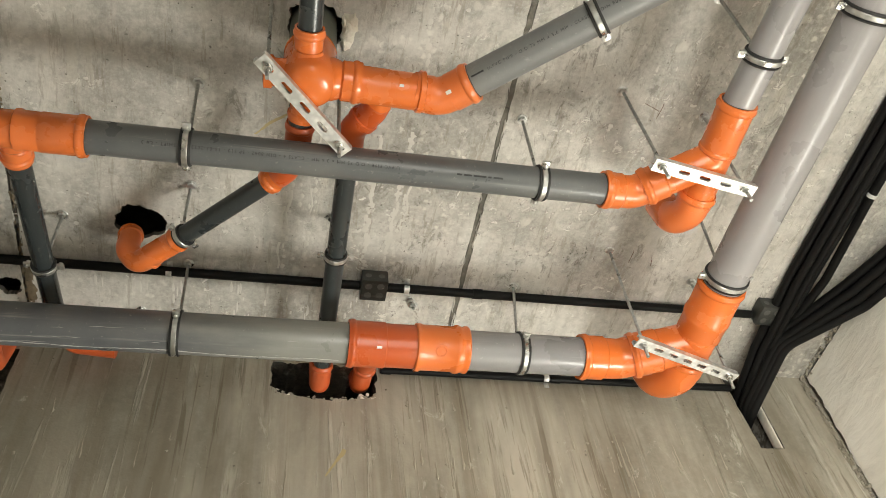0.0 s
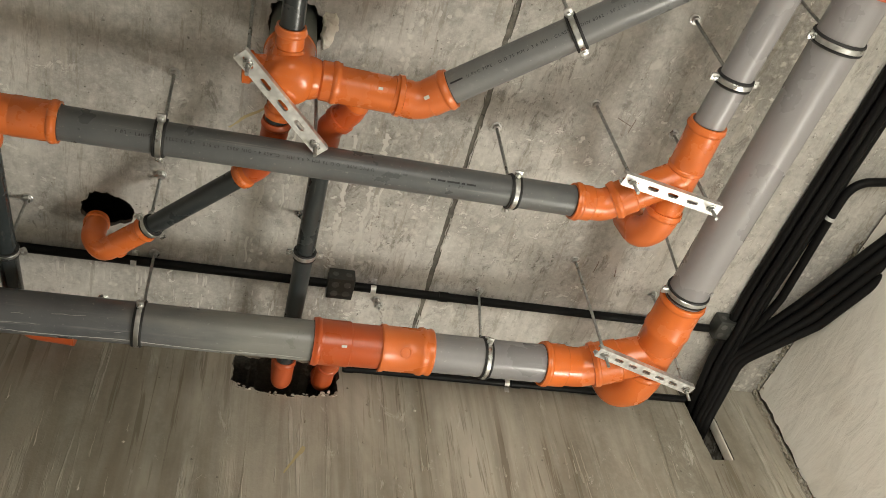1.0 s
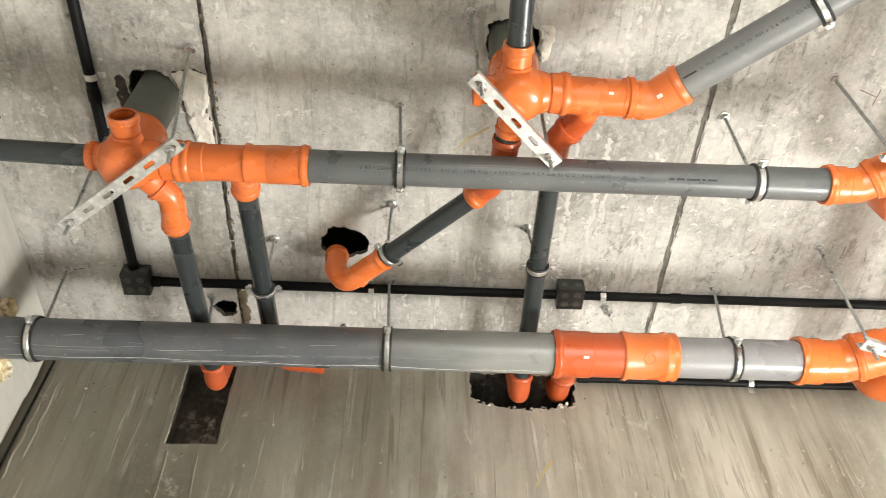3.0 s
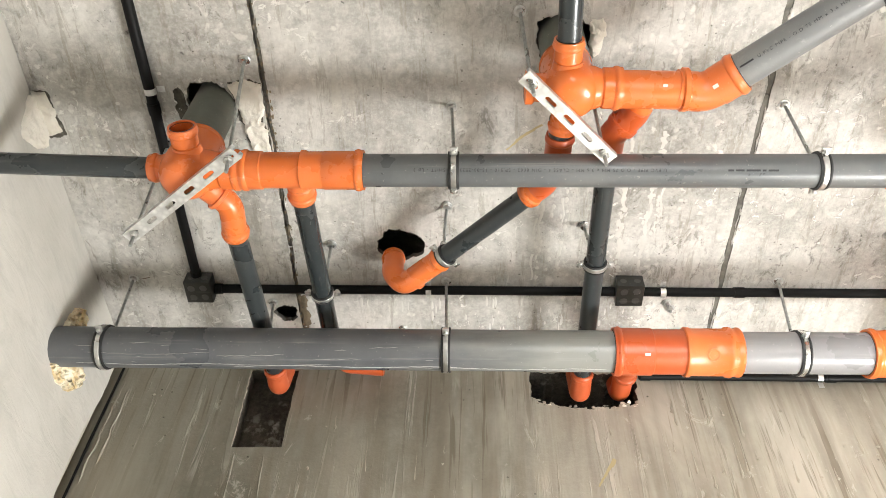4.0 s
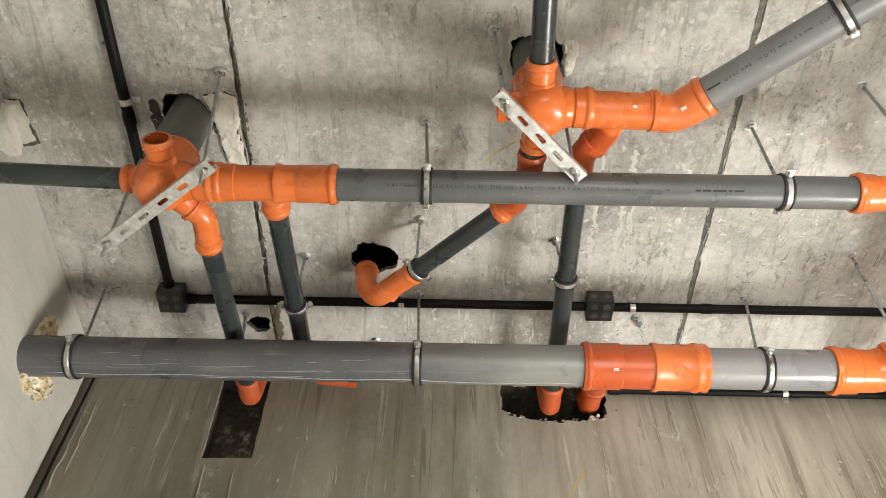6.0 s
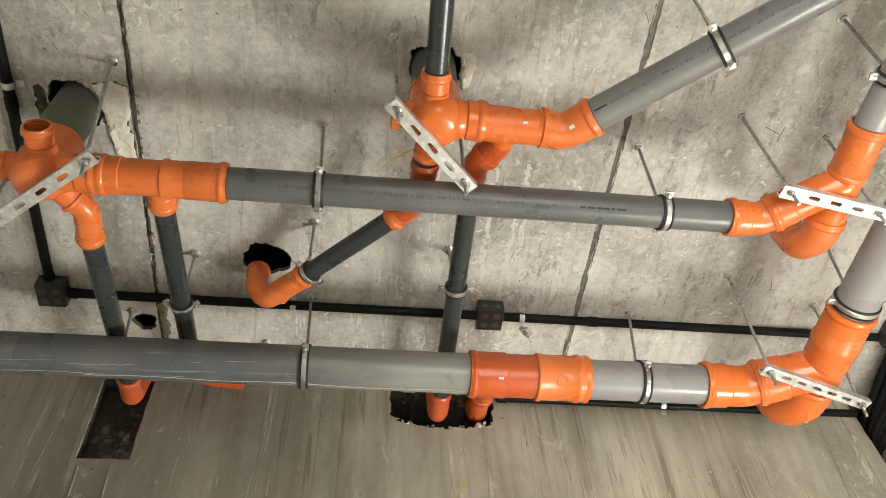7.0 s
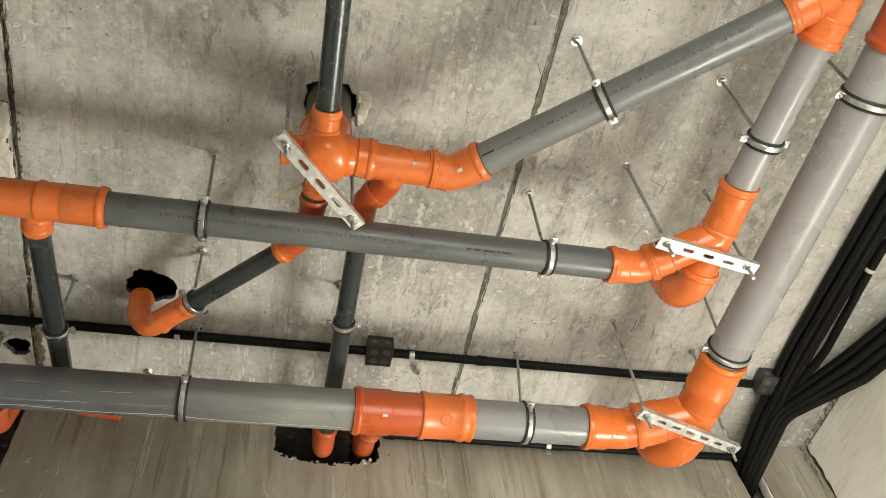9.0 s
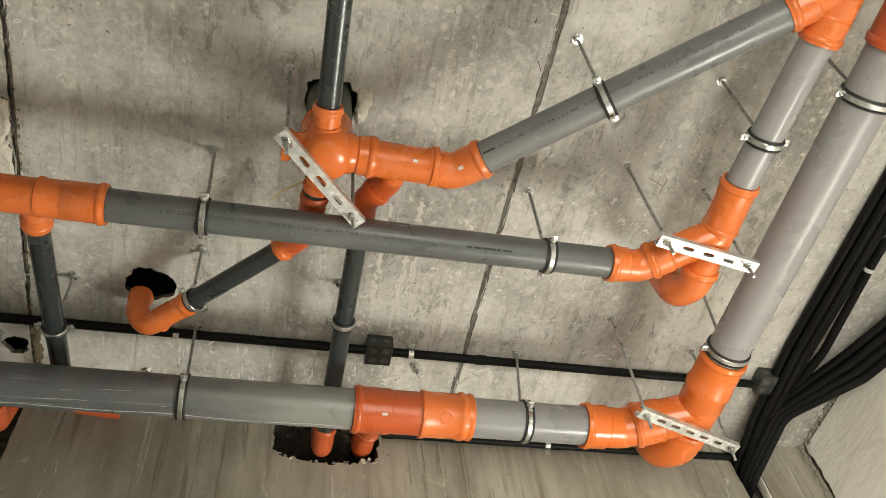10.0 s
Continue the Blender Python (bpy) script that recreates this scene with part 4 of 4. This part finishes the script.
def clip(label, p, d, up, r, ear):
    """A saddle clip over a conduit with a screwed ear."""
    root = thing("conduit_clip", label, "clip", "conduit clips")
    p, d, up, ear = Vector(p), Vector(d), Vector(up), Vector(ear)
    bm = bmesh.new()
    prof = []
    for k in range(13):
        a = math.pi * k / 12
        prof.append(ear * math.cos(a) + up * math.sin(a))
    ring = [[bm.verts.new(p + v * rr + d * s) for v in prof] for rr, s in ((r + 0.0004, -0.008), (r + 0.002, -0.008), (r + 0.002, 0.008), (r + 0.0004, 0.008))]
    for a, b in zip(ring, ring[1:] + ring[:1]):
        for k in range(12):
            bm.faces.new((a[k], a[k + 1], b[k + 1], b[k]))
    part("saddle", bm, M_ZINC, root)
    part("ear", box(bmesh.new(), p + ear * (r + 0.010) - up * (r - 0.004), (0.02, 0.016, 0.0025), (ear, d, up), 0.0008), M_ZINC, root)
    part("screw", lathe(bmesh.new(), p + ear * (r + 0.011) - up * (r - 0.004), up, [(0, 0.0048), (0.003, 0.0048), (0.0045, 0.003)], 14), M_ZINC, root)


D = Vector((0, 0, -1))
clip("small zinc clip on the black ceiling conduit", (-0.06, CY, CZ), X, D, 0.0135, (0, -1, 0))
clip("small zinc clip on the black ceiling conduit", (0.628, CY, CZ), X, D, 0.0135, (0, -1, 0))
clip("small zinc clip on the conduit leading back", (-0.7385, 0.976, CZ), Y, D, 0.0135, (1, 0, 0))
clip("small zinc clip on the wall conduit", (1.134, WALL_Y - 0.0135, 3.279), X, Vector((0, -1, 0)), 0.0125, (0, 0, -1))

# cables at the right-hand corner


def cable(label, pts, r):
    root = thing("cable", label, "cable", "black cables by the wall")
    part("sheath", sweep(bmesh.new(), fillet(pts, 0.12, 10), r, 16), M_BLACK, root)


for k, (dx, r) in enumerate(((0, 0.0145), (0.029, 0.0145), (0.058, 0.0145), (0.083, 0.0125), (0.016, 0.013), (0.045, 0.013))):
    dz = 0.026 if k > 3 else 0.0
    cable("thick black cable running along the ceiling into the wall slot",
          [(1.842 + dx, BACK_Y + 0.1, CEIL - 0.016 - dz), (1.838 + dx, 1.45, CEIL - 0.018 - dz), (1.838 + dx * 0.8, 1.75, CEIL - 0.045 - dz), (1.835 + dx * 0.6, 1.93, 3.27 - dz), (1.835 + dx * 0.6, 2.1, 3.20)], r)
for k, (dx, dz) in enumerate(((0, 0), (0.026, 0.016), (0.050, 0.034), (0.01, 0.03), (0.036, 0.048), (0.072, 0.052), (0.062, 0.066))):
    cable("black cable slanting from the wall slot towards the side wall",
          [(2.24 + dx, 0.86, 3.27 - dz), (2.10 + dx * 0.7, 1.20 + dx * 0.5, 3.285 - dz), (2.01 + dx * 0.8, 1.44 + dx * 0.5, 3.30 - dz), (1.884 + dx * 0.35, 1.70, CEIL - 0.05 - dz * 0.6), (1.838 + dx * 0.3, 1.92, 3.23 - dz * 0.6), (1.838 + dx * 0.3, 2.1, 3.15)], 0.0150)
cable("black cable bending across to the side wall", [(1.90, 1.72, CEIL - 0.05), (1.955, 1.45, CEIL - 0.034), (1.938, 1.13, CEIL - 0.034), (1.935, 0.99, CEIL - 0.034), (2.06, 0.965, CEIL - 0.034), (2.3, 0.93, CEIL - 0.04)], 0.0135)
ti = thing("cable_tie", "pale band round a black cable", "cable tie")
part("band", lathe(bmesh.new(), (1.9385, 1.115, CEIL - 0.034), Y, [(0, 0.0136), (0, 0.0152), (0.012, 0.0152), (0.012, 0.0136)], 20, False), material("pale_tape", (0.6, 0.6, 0.58), 0.5), ti)


# ---- patches, foam and rubble ----
def lump(label, name, pts, place, deep, mat, amp, seed):
    """A rough patch: a ragged plate with a heaved surface."""
    from mathutils.geometry import delaunay_2d_cdt
    r = random.Random(seed)
    loop = ragged(ragged(pts, 0.010, 0.0035, r), 0.004, 0.0009, r)
    n = len(loop)
    flat = [Vector(p) for p in loop]
    xs, ys = [p[0] for p in loop], [p[1] for p in loop]
    step = 0.0042
    for a in range(int((max(xs) - min(xs)) / step) + 1):
        for b in range(int((max(ys) - min(ys)) / step) + 1):
            p = (min(xs) + (a + r.uniform(0.1, 0.9)) * step, min(ys) + (b + r.uniform(0.1, 0.9)) * step)
            if inside(p, loop) and min((p[0] - x) ** 2 + (p[1] - y) ** 2 for x, y in loop) > 0.0016 ** 2:
                flat.append(Vector(p))
    v2, _, f2, _, _, _ = delaunay_2d_cdt(flat, [(k, (k + 1) % n) for k in range(n)], [], 0, 1e-7)
    bm = bmesh.new()
    made = []
    for u, v in v2:
        rim = min(math.hypot(u - x, v - y) for x, y in loop)
        h = min(1.0, rim / 0.006) ** 0.6
        w = (noise.noise(Vector((u * 30, v * 30, seed))) + 0.6 * noise.noise(Vector((u * 95, v * 95, seed))) + 0.22 * noise.noise(Vector((u * 200, v * 200, seed)))) * amp * 0.8
        made.append(bm.verts.new(Vector(place(u, v)) + Vector(deep) * (h * (0.85 + w))))
    for f in f2:
        if inside((sum(v2[k][0] for k in f) / len(f), sum(v2[k][1] for k in f) / len(f)), loop):
            bm.faces.new([made[k] for k in f])
    root = thing(name, label, name.replace("_", " "))
    part("crust", bm, mat, root)


onceil = lambda u, v: (u, v, CEIL + 0.002)
lump("pale broken mortar patch beside a ceiling hole", "mortar_patch", [(-0.545, 0.965), (-0.50, 0.955), (-0.463, 0.968), (-0.462, 1.03), (-0.476, 1.07), (-0.464, 1.10), (-0.463, 1.20), (-0.50, 1.22), (-0.52, 1.10), (-0.532, 1.03)], onceil, (0, 0, -0.017), M_MORTAR, 0.45, 3)
lump("rough chipped concrete beside a ceiling hole", "chipped_concrete", [(-0.692, 0.985), (-0.668, 0.97), (-0.655, 1.01), (-0.663, 1.06), (-0.682, 1.09), (-0.697, 1.04)], onceil, (0, 0, -0.0035), M_CRACK_SHADE, 0.5, 4)
lump("pale block end showing at the top of the side wall", "mortar_patch", [(0.985, 3.335), (1.035, 3.258), (1.06, 3.247), (1.12, 3.30), (1.132, 3.334), (1.10, 3.356), (0.99, 3.356)], lambda u, v: (LEFT_X - 0.001, u, v), (0.016, 0, 0), M_MORTAR, 0.5, 8)
lump("pale mortar crumbs beside a ceiling hole", "mortar_patch", [(0.345, 0.80), (0.375, 0.80), (0.385, 0.84), (0.37, 0.89), (0.352, 0.90), (0.343, 0.85)], onceil, (0, 0, -0.02), M_MORTAR, 0.6, 5)
lump("pale block end showing at the ceiling edge", "mortar_patch", [(-1.065, 0.985), (-1.014, 0.988), (-1.008, 1.06), (-1.004, 1.105), (-1.065, 1.12)], onceil, (0, 0, -0.02), M_MORTAR, 0.4, 7)
lump("yellowed foam packed round the pipe in the wall", "foam_packing", [(1.565, 3.10), (1.57, 3.19), (1.595, 3.22), (1.63, 3.20), (1.69, 3.16), (1.75, 3.09), (1.755, 3.05), (1.72, 3.01), (1.65, 2.99), (1.60, 3.0)], lambda u, v: (LEFT_X - 0.002, u, v), (0.022, 0, 0), M_FOAM, 0.8, 11)

lump("dark crack round a pale block end", "chipped_concrete", [(-1.062, 0.978), (-1.009, 0.981), (-1.002, 1.058), (-0.992, 1.106), (-0.998, 1.118), (-1.062, 1.128)], onceil, (0, 0, -0.004), M_CRACK_SHADE, 0.5, 9)
lump("dark crack round a mortar patch", "chipped_concrete", [(-0.549, 0.961), (-0.50, 0.950), (-0.458, 0.964), (-0.457, 1.03), (-0.470, 1.07), (-0.459, 1.10), (-0.459, 1.205), (-0.503, 1.225), (-0.526, 1.10), (-0.537, 1.03)], onceil, (0, 0, -0.004), M_CRACK_SHADE, 0.5, 10)
lump("rusty crumbled concrete beside a small ceiling chip", "chipped_concrete", [(-0.458, 1.67), (-0.43, 1.66), (-0.425, 1.75), (-0.44, 1.87), (-0.458, 1.86), (-0.452, 1.76)], onceil, (0, 0, -0.004), M_RUSTY, 0.7, 12)
r2 = random.Random(21)
seam_crumbs = bmesh.new()
for k in range(170):
    y = 0.45 + 1.45 * r2.random()
    size = r2.uniform(0.0015, 0.0045) * (1.5 if y > 1.35 else 1.0)
    made = bmesh.ops.create_icosphere(seam_crumbs, subdivisions=1, radius=size, matrix=Matrix.Translation((SEAMS[0] + r2.gauss(0.002, 0.005), y, CEIL + 0.001)) @ Matrix.Diagonal((0.8, r2.uniform(0.8, 2.4), 0.8, 1)))
    for v in made["verts"]:
        v.co += Vector((r2.uniform(-1, 1), r2.uniform(-1, 1), r2.uniform(-1, 1))) * size * 0.35
tagged(part("seam_crumbs", seam_crumbs, M_RUSTY), "rust-stained crumbs along a formwork seam", "crumbs", kind="stuff")
for name, mat, count in (("rubble_edge", M_WALL, 46), ("pale_rubble", M_MORTAR, 10)):
    rubble = bmesh.new()
    for k in range(count):
        a = r2.random()
        x, z = 0.25 + 0.32 * a, 3.160 + 0.03 * (2 * a - 1) ** 2 + r2.uniform(-0.009, 0.007)
        if mat is M_MORTAR and k > 4:
            x, z = 0.555 + r2.uniform(0, 0.035), 3.176 + r2.uniform(-0.010, 0.012)
        s = r2.uniform(0.0022, 0.0075)
        made = bmesh.ops.create_icosphere(rubble, subdivisions=1, radius=s, matrix=Matrix.Translation((x, WALL_Y + 0.002, z)) @ Matrix.Diagonal((r2.uniform(0.8, 1.8), 0.7, r2.uniform(0.5, 1.0), 1)))
        for v in made["verts"]:
            v.co += Vector((r2.uniform(-1, 1), r2.uniform(-1, 1), r2.uniform(-1, 1))) * s * 0.3
    tagged(part(name, rubble, mat), "crumbled edge of the broken wall hole", "rubble", kind="stuff")

# runs of hardened cement on the far wall
runs = bmesh.new()
for k in range(120):
    x = r2.choice((r2.uniform(-1.0, 2.0), r2.uniform(0.2, 1.1), r2.uniform(0.6, 1.7)))
    if -0.66 < x < -0.44 or 1.78 < x < 1.93:
        continue
    z0 = r2.uniform(2.72, 3.12 if 0.2 < x < 0.62 else 3.22)
    ln = r2.uniform(0.03, 0.17)
    w = r2.uniform(0.0010, 0.0030)
    lean = r2.uniform(-0.004, 0.004)
    pts = [(x + lean * j / 8 + r2.uniform(-0.0012, 0.0012), WALL_Y + 0.0006, z0 - ln * j / 8) for j in range(9)]
    sweep(runs, pts, [0.0004, w * 0.5, w * 0.6, w * 0.8, w * 0.7, w * 0.9, w, w * 1.9, w * 0.9], 6)
for k in range(22):
    x, z = r2.uniform(-0.95, 1.75), r2.uniform(2.72, 3.2)
    if -0.66 < x < -0.44 or 0.2 < x < 0.62 and z > 3.1:
        continue
    q = r2.uniform(0.0025, 0.0055)
    made = bmesh.ops.create_icosphere(runs, subdivisions=1, radius=q, matrix=Matrix.Translation((x, WALL_Y, z)) @ Matrix.Diagonal((r2.uniform(0.8, 1.3), 0.8, r2.uniform(0.8, 1.5), 1)))
    for v in made["verts"]:
        v.co += Vector((r2.uniform(-1, 1), r2.uniform(-1, 1), r2.uniform(-1, 1))) * q * 0.25
tagged(part("cement_runs", runs, M_DRIP), "thin hardened cement runs and nubs on the wall", "cement runs", kind="stuff")

# black wire down the left-hand corner and rough ridges beside the right-hand one
cable("thin black cable down the wall corner", [(-1.036, WALL_Y - 0.006, 3.33), (-1.039, WALL_Y - 0.005, 3.0), (-1.036, WALL_Y - 0.006, 2.2)], 0.004)
ridges = bmesh.new()
for k in range(26):
    x = r2.uniform(1.96, 2.12) if k % 3 else r2.uniform(-1.05, -0.99)
    z0 = r2.uniform(2.7, 3.34)
    ln = r2.uniform(0.10, 0.4)
    w = r2.uniform(0.002, 0.005)
    pts = [(x + r2.uniform(-0.004, 0.004), WALL_Y + 0.0005, z0 - ln * j / 9) for j in range(10)]
    sweep(ridges, pts, [0.0005] + [w * r2.uniform(0.5, 1.2) for _ in range(8)] + [0.0005], 6)
tagged(part("corner_ridges", ridges, M_WALL), "ragged upright cement ridges beside the wall corners", "cement ridges", kind="stuff")


# ---- printing on the pipes ----
def printed(parent, body_text, p, d, face, r, size):
    """One line of print laid round a pipe: p on the axis, d the reading direction, face the side it is on."""
    cu = bpy.data.curves.new("print", "FONT")
    cu.body, cu.size, cu.space_character = body_text, size, 1.3
    tmp = new("print_curve", cu)
    dg = bpy.context.evaluated_depsgraph_get()
    me = bpy.data.meshes.new_from_object(tmp.evaluated_get(dg))
    bpy.data.objects.remove(tmp)
    d = Vector(d).normalized()
    n = Vector(face)
    n = (n - d * n.dot(d)).normalized()
    up = n.cross(d)
    for v in me.vertices:
        a = (v.co.y - size * 0.35) / r
        v.co = Vector(p) + d * v.co.x + (n * math.cos(a) + up * math.sin(a)) * (r + 0.0004)
    me.materials.clear()
    me.materials.append(M_INK)
    ob = new("print", me)
    ob.parent = parent
    ob["label"] = "small dark printed line"
    return ob


def print_bars(parent, p, d, face, r, size, widths):
    """Unreadable print as plain bars."""
    d = Vector(d).normalized()
    n = Vector(face)
    n = (n - d * n.dot(d)).normalized()
    up = n.cross(d)
    bm = bmesh.new()
    x = 0.0
    for w in widths:
        box(bm, Vector(p) + d * (x + w / 2) + n * r, (w, size * 0.42, 0.0008), (d, up, n))
        x += w + size * 0.45
    ob = part("print", bm, M_INK, parent, "small dark printed line")
    return ob


LINE = "U.PVC PIPE - O.D 75 MM x 3.6 MM - CLASS 4 - DIN 8062 - SP.510 - 13-03-2023 - A. SHIFT - L# 3"
toward = Vector((0.2, 0.0, 1.49))
q = Vector((0.49, U_Y, U_Z))
printed(upper_run, LINE, tuple(q), (-1, 0, 0), tuple(toward - q), R75, 0.0102)
q = Vector((0.73, U_Y, U_Z))
print_bars(upper_run, tuple(q), (-1, 0, 0), tuple(toward - q), R75, 0.010, (0.022, 0.008, 0.030, 0.018, 0.012))
q = DG0 + DGD * 0.085
face = tuple((toward - q).normalized() + Vector((-0.25, -0.25, 0)))
printed(slant_run, LINE + " - 08-02", tuple(q), tuple(DGD), face, R75, 0.0099)
q = DG0 + DGD * 0.046
print_bars(slant_run, tuple(q), tuple(DGD), face, R75, 0.009, (0.03,))

# ochre chalk marks
M_OCHRE = material("ochre_mark", (0.46, 0.38, 0.21), 0.9)
for pts, place, deep in (([(0.415, 2.880), (0.419, 2.879), (0.447, 2.925), (0.470, 2.955), (0.476, 2.972), (0.466, 2.975), (0.440, 2.928)], lambda u, v: (u, WALL_Y + 0.0002, v), (0, -0.0008, 0)),
                         ([(0.155, 1.157), (0.159, 1.159), (0.196, 1.121), (0.247, 1.084), (0.246, 1.079), (0.192, 1.114)], lambda u, v: (u, v, CEIL + 0.0002), (0, 0, -0.0008))):
    bm = bmesh.new()
    sheet(bm, ragged(pts, 0.008, 0.0015, r2), [], place, deep)
    root = thing("chalk_mark", "faint ochre chalk stroke on the concrete", "chalk mark")
    part("stroke", bm, M_OCHRE, root)

# ends of binding wire left in the ceiling
M_RUST = material("rusty_wire", (0.10, 0.035, 0.02), 0.8)
for x, y, a, ln in ((1.16, 0.935, 20, 0.05), (1.215, 0.93, 100, 0.045), (1.30, 1.42, 95, 0.05), (1.365, 1.44, 80, 0.035), (-0.93, 1.605, -15, 0.04), (0.765, 0.66, 60, 0.03), (0.05, 1.25, 10, 0.03)):
    root = thing("binding_wire", "short rusty wire end sticking out of the ceiling", "wire", "wire ends in the ceiling")
    dx, dy = math.cos(radians(a)) * ln, math.sin(radians(a)) * ln
    part("wire", sweep(bmesh.new(), [(x, y, CEIL + 0.004), (x + dx * 0.15, y + dy * 0.15, CEIL - 0.003), (x + dx, y + dy, CEIL - 0.005)], 0.0008, 6), M_RUST, root)

# ragged mortar along the right-hand corner and its ceiling edge
crumbs = bmesh.new()
for k in range(300):
    if k < 180:
        p = (2.122 - abs(r2.gauss(0, 0.007)), WALL_Y - abs(r2.gauss(0, 0.010)), 2.68 + 0.67 * k / 180)
    else:
        p = (2.126 - abs(r2.gauss(0, 0.006)), 1.2 + 0.72 * (k - 180) / 120, CEIL - abs(r2.gauss(0, 0.012)))
    s = r2.uniform(0.002, 0.0065)
    made = bmesh.ops.create_icosphere(crumbs, subdivisions=1, radius=s, matrix=Matrix.Translation(p) @ Matrix.Diagonal((0.8, r2.uniform(0.7, 1.6), r2.uniform(0.8, 2.2), 1)))
    for v in made["verts"]:
        v.co += Vector((r2.uniform(-1, 1), r2.uniform(-1, 1), r2.uniform(-1, 1))) * s * 0.35
tagged(part("mortar_crumbs", crumbs, M_WALL), "ragged mortar crumbs along the wall corner", "mortar crumbs", kind="stuff")

# lime that has run and dripped on the ceiling
M_LIME = plaster("dried_lime", (0.64, 0.62, 0.58), (0.56, 0.54, 0.49))
lime = bmesh.new()


def splash(x, y, rx, ry):
    n = 11
    rim = [lime.verts.new((x + rx * math.cos(k * math.tau / n) * r2.uniform(0.75, 1.2), y + ry * math.sin(k * math.tau / n) * r2.uniform(0.75, 1.2), CEIL + 0.0003)) for k in range(n)]
    top = [lime.verts.new((x + (v.co.x - x) * 0.75, y + (v.co.y - y) * 0.75, CEIL - 0.00035)) for v in rim]
    for k in range(n):
        lime.faces.new((rim[k], rim[(k + 1) % n], top[(k + 1) % n], top[k]))
    lime.faces.new(top)


for x0, y0, x1, y1, step, size in ((0.474, 1.16, 0.489, 1.60, 0.012, 0.0075), (0.562, 1.10, 0.548, 1.57, 0.013, 0.0065), (0.575, 1.30, 0.570, 1.52, 0.014, 0.005), (0.273, 1.12, 0.252, 1.60, 0.017, 0.0055),
                                   (0.329, 1.12, 0.318, 1.58, 0.019, 0.0062), (0.290, 1.30, 0.285, 1.62, 0.03, 0.005), (0.540, 0.45, 0.565, 0.93, 0.024, 0.0065), (0.60, 0.55, 0.62, 0.80, 0.05, 0.005)):
    n = int(abs(y1 - y0) / step)
    for k in range(n):
        if r2.random() < 0.82:
            t = k / n
            splash(x0 + (x1 - x0) * t + r2.gauss(0, 0.0035), y0 + (y1 - y0) * t + r2.gauss(0, 0.004), size * r2.uniform(0.5, 1.5), size * r2.uniform(0.8, 2.2))
for x0, y0, x1, y1, w in ((0.268, 1.10, 0.255, 1.46, 0.005), (0.322, 1.12, 0.316, 1.40, 0.004), (0.478, 1.12, 0.489, 1.56, 0.0065), (0.560, 1.10, 0.550, 1.52, 0.0055), (0.245, 1.34, 0.24, 1.60, 0.004), (0.585, 1.22, 0.58, 1.50, 0.004)):
    n, old, gap = int((y1 - y0) / 0.006), None, 0
    for k in range(n + 1):
        gap = gap - 1 if gap > 0 else (r2.randint(2, 7) if r2.random() < 0.07 else 0)
        if gap > 0:
            old = None
            continue
        x, y, h = x0 + (x1 - x0) * k / n + 0.004 * math.sin(k * 0.35), y0 + (y1 - y0) * k / n, w * r2.uniform(0.45, 1.25)
        now = [lime.verts.new((x - h, y, CEIL + 0.0003)), lime.verts.new((x - h * 0.7, y, CEIL - 0.0003)), lime.verts.new((x + h * 0.7, y, CEIL - 0.0003)), lime.verts.new((x + h, y, CEIL + 0.0003))]
        if old:
            for q in range(3):
                lime.faces.new((old[q], old[q + 1], now[q + 1], now[q]))
        old = now
for k in range(90):
    splash(r2.uniform(-0.35, 0.85), r2.uniform(1.68, 1.88), r2.uniform(0.002, 0.005), r2.uniform(0.008, 0.028))
for k in range(70):
    splash(r2.uniform(-0.95, 1.75), r2.uniform(0.5, 1.6), r2.uniform(0.002, 0.008), r2.uniform(0.002, 0.008))
tagged(part("lime_streaks", lime, M_LIME), "pale dried lime drips on the concrete ceiling", "lime drips", kind="stuff")

# long pale scratches on the thick drain pipe
M_SCUFF = material("bright_scuff", (0.52, 0.515, 0.49), 0.6)
M_SCRATCH = material("pale_scratch", (0.33, 0.325, 0.31), 0.6)


def scratch_line(x0, x1, a, w, mat=M_SCRATCH):
    """A wavering pale scuff along the underside of the thick drain."""
    bm, n = bmesh.new(), max(3, int((x1 - x0) / 0.012))
    rows = []
    for k in range(n + 1):
        t = a + 0.05 * math.sin(k * 0.21 + a * 40) + r2.uniform(-0.02, 0.02)
        h = 0.0 if k in (0, n) else w * r2.uniform(0.3, 1.3) / R110
        rows.append([bm.verts.new((x0 + (x1 - x0) * k / n, L_Y + math.sin(u) * (R110 + lift), L_Z - math.cos(u) * (R110 + lift))) for u, lift in ((t - h - 0.004, -0.0003), (t - h, 0.0004), (t + h, 0.0004), (t + h + 0.004, -0.0003))])
    for p, q in zip(rows, rows[1:]):
        for k in range(3):
            bm.faces.new((p[k], p[k + 1], q[k + 1], q[k]))
    part("scratch", bm, mat, lower_run)


for x0, x1, a, w in ((-0.70, -0.30, 0.10, 0.0006), (0.10, 0.44, 0.38, 0.0006), (-0.95, -0.62, -0.5, 0.0004), (-0.60, -0.42, -0.45, 0.0008), (-0.35, -0.22, -0.25, 0.0006), (-0.2, -0.12, -0.9, 0.0005)):
    scratch_line(x0, x1, a, w)
scratch_line(-0.98, -0.50, 0.12, 0.0007, M_SCUFF)
scratch_line(-0.56, 0.03, 0.20, 0.0012, M_SCUFF)
scratch_line(-0.02, 0.42, 0.27, 0.0010, M_SCUFF)
for k in range(12):
    x = r2.uniform(-0.98, 0.42)
    scratch_line(x, x + r2.uniform(0.01, 0.06), r2.uniform(-1.2, 0.3), r2.uniform(0.0003, 0.0008))
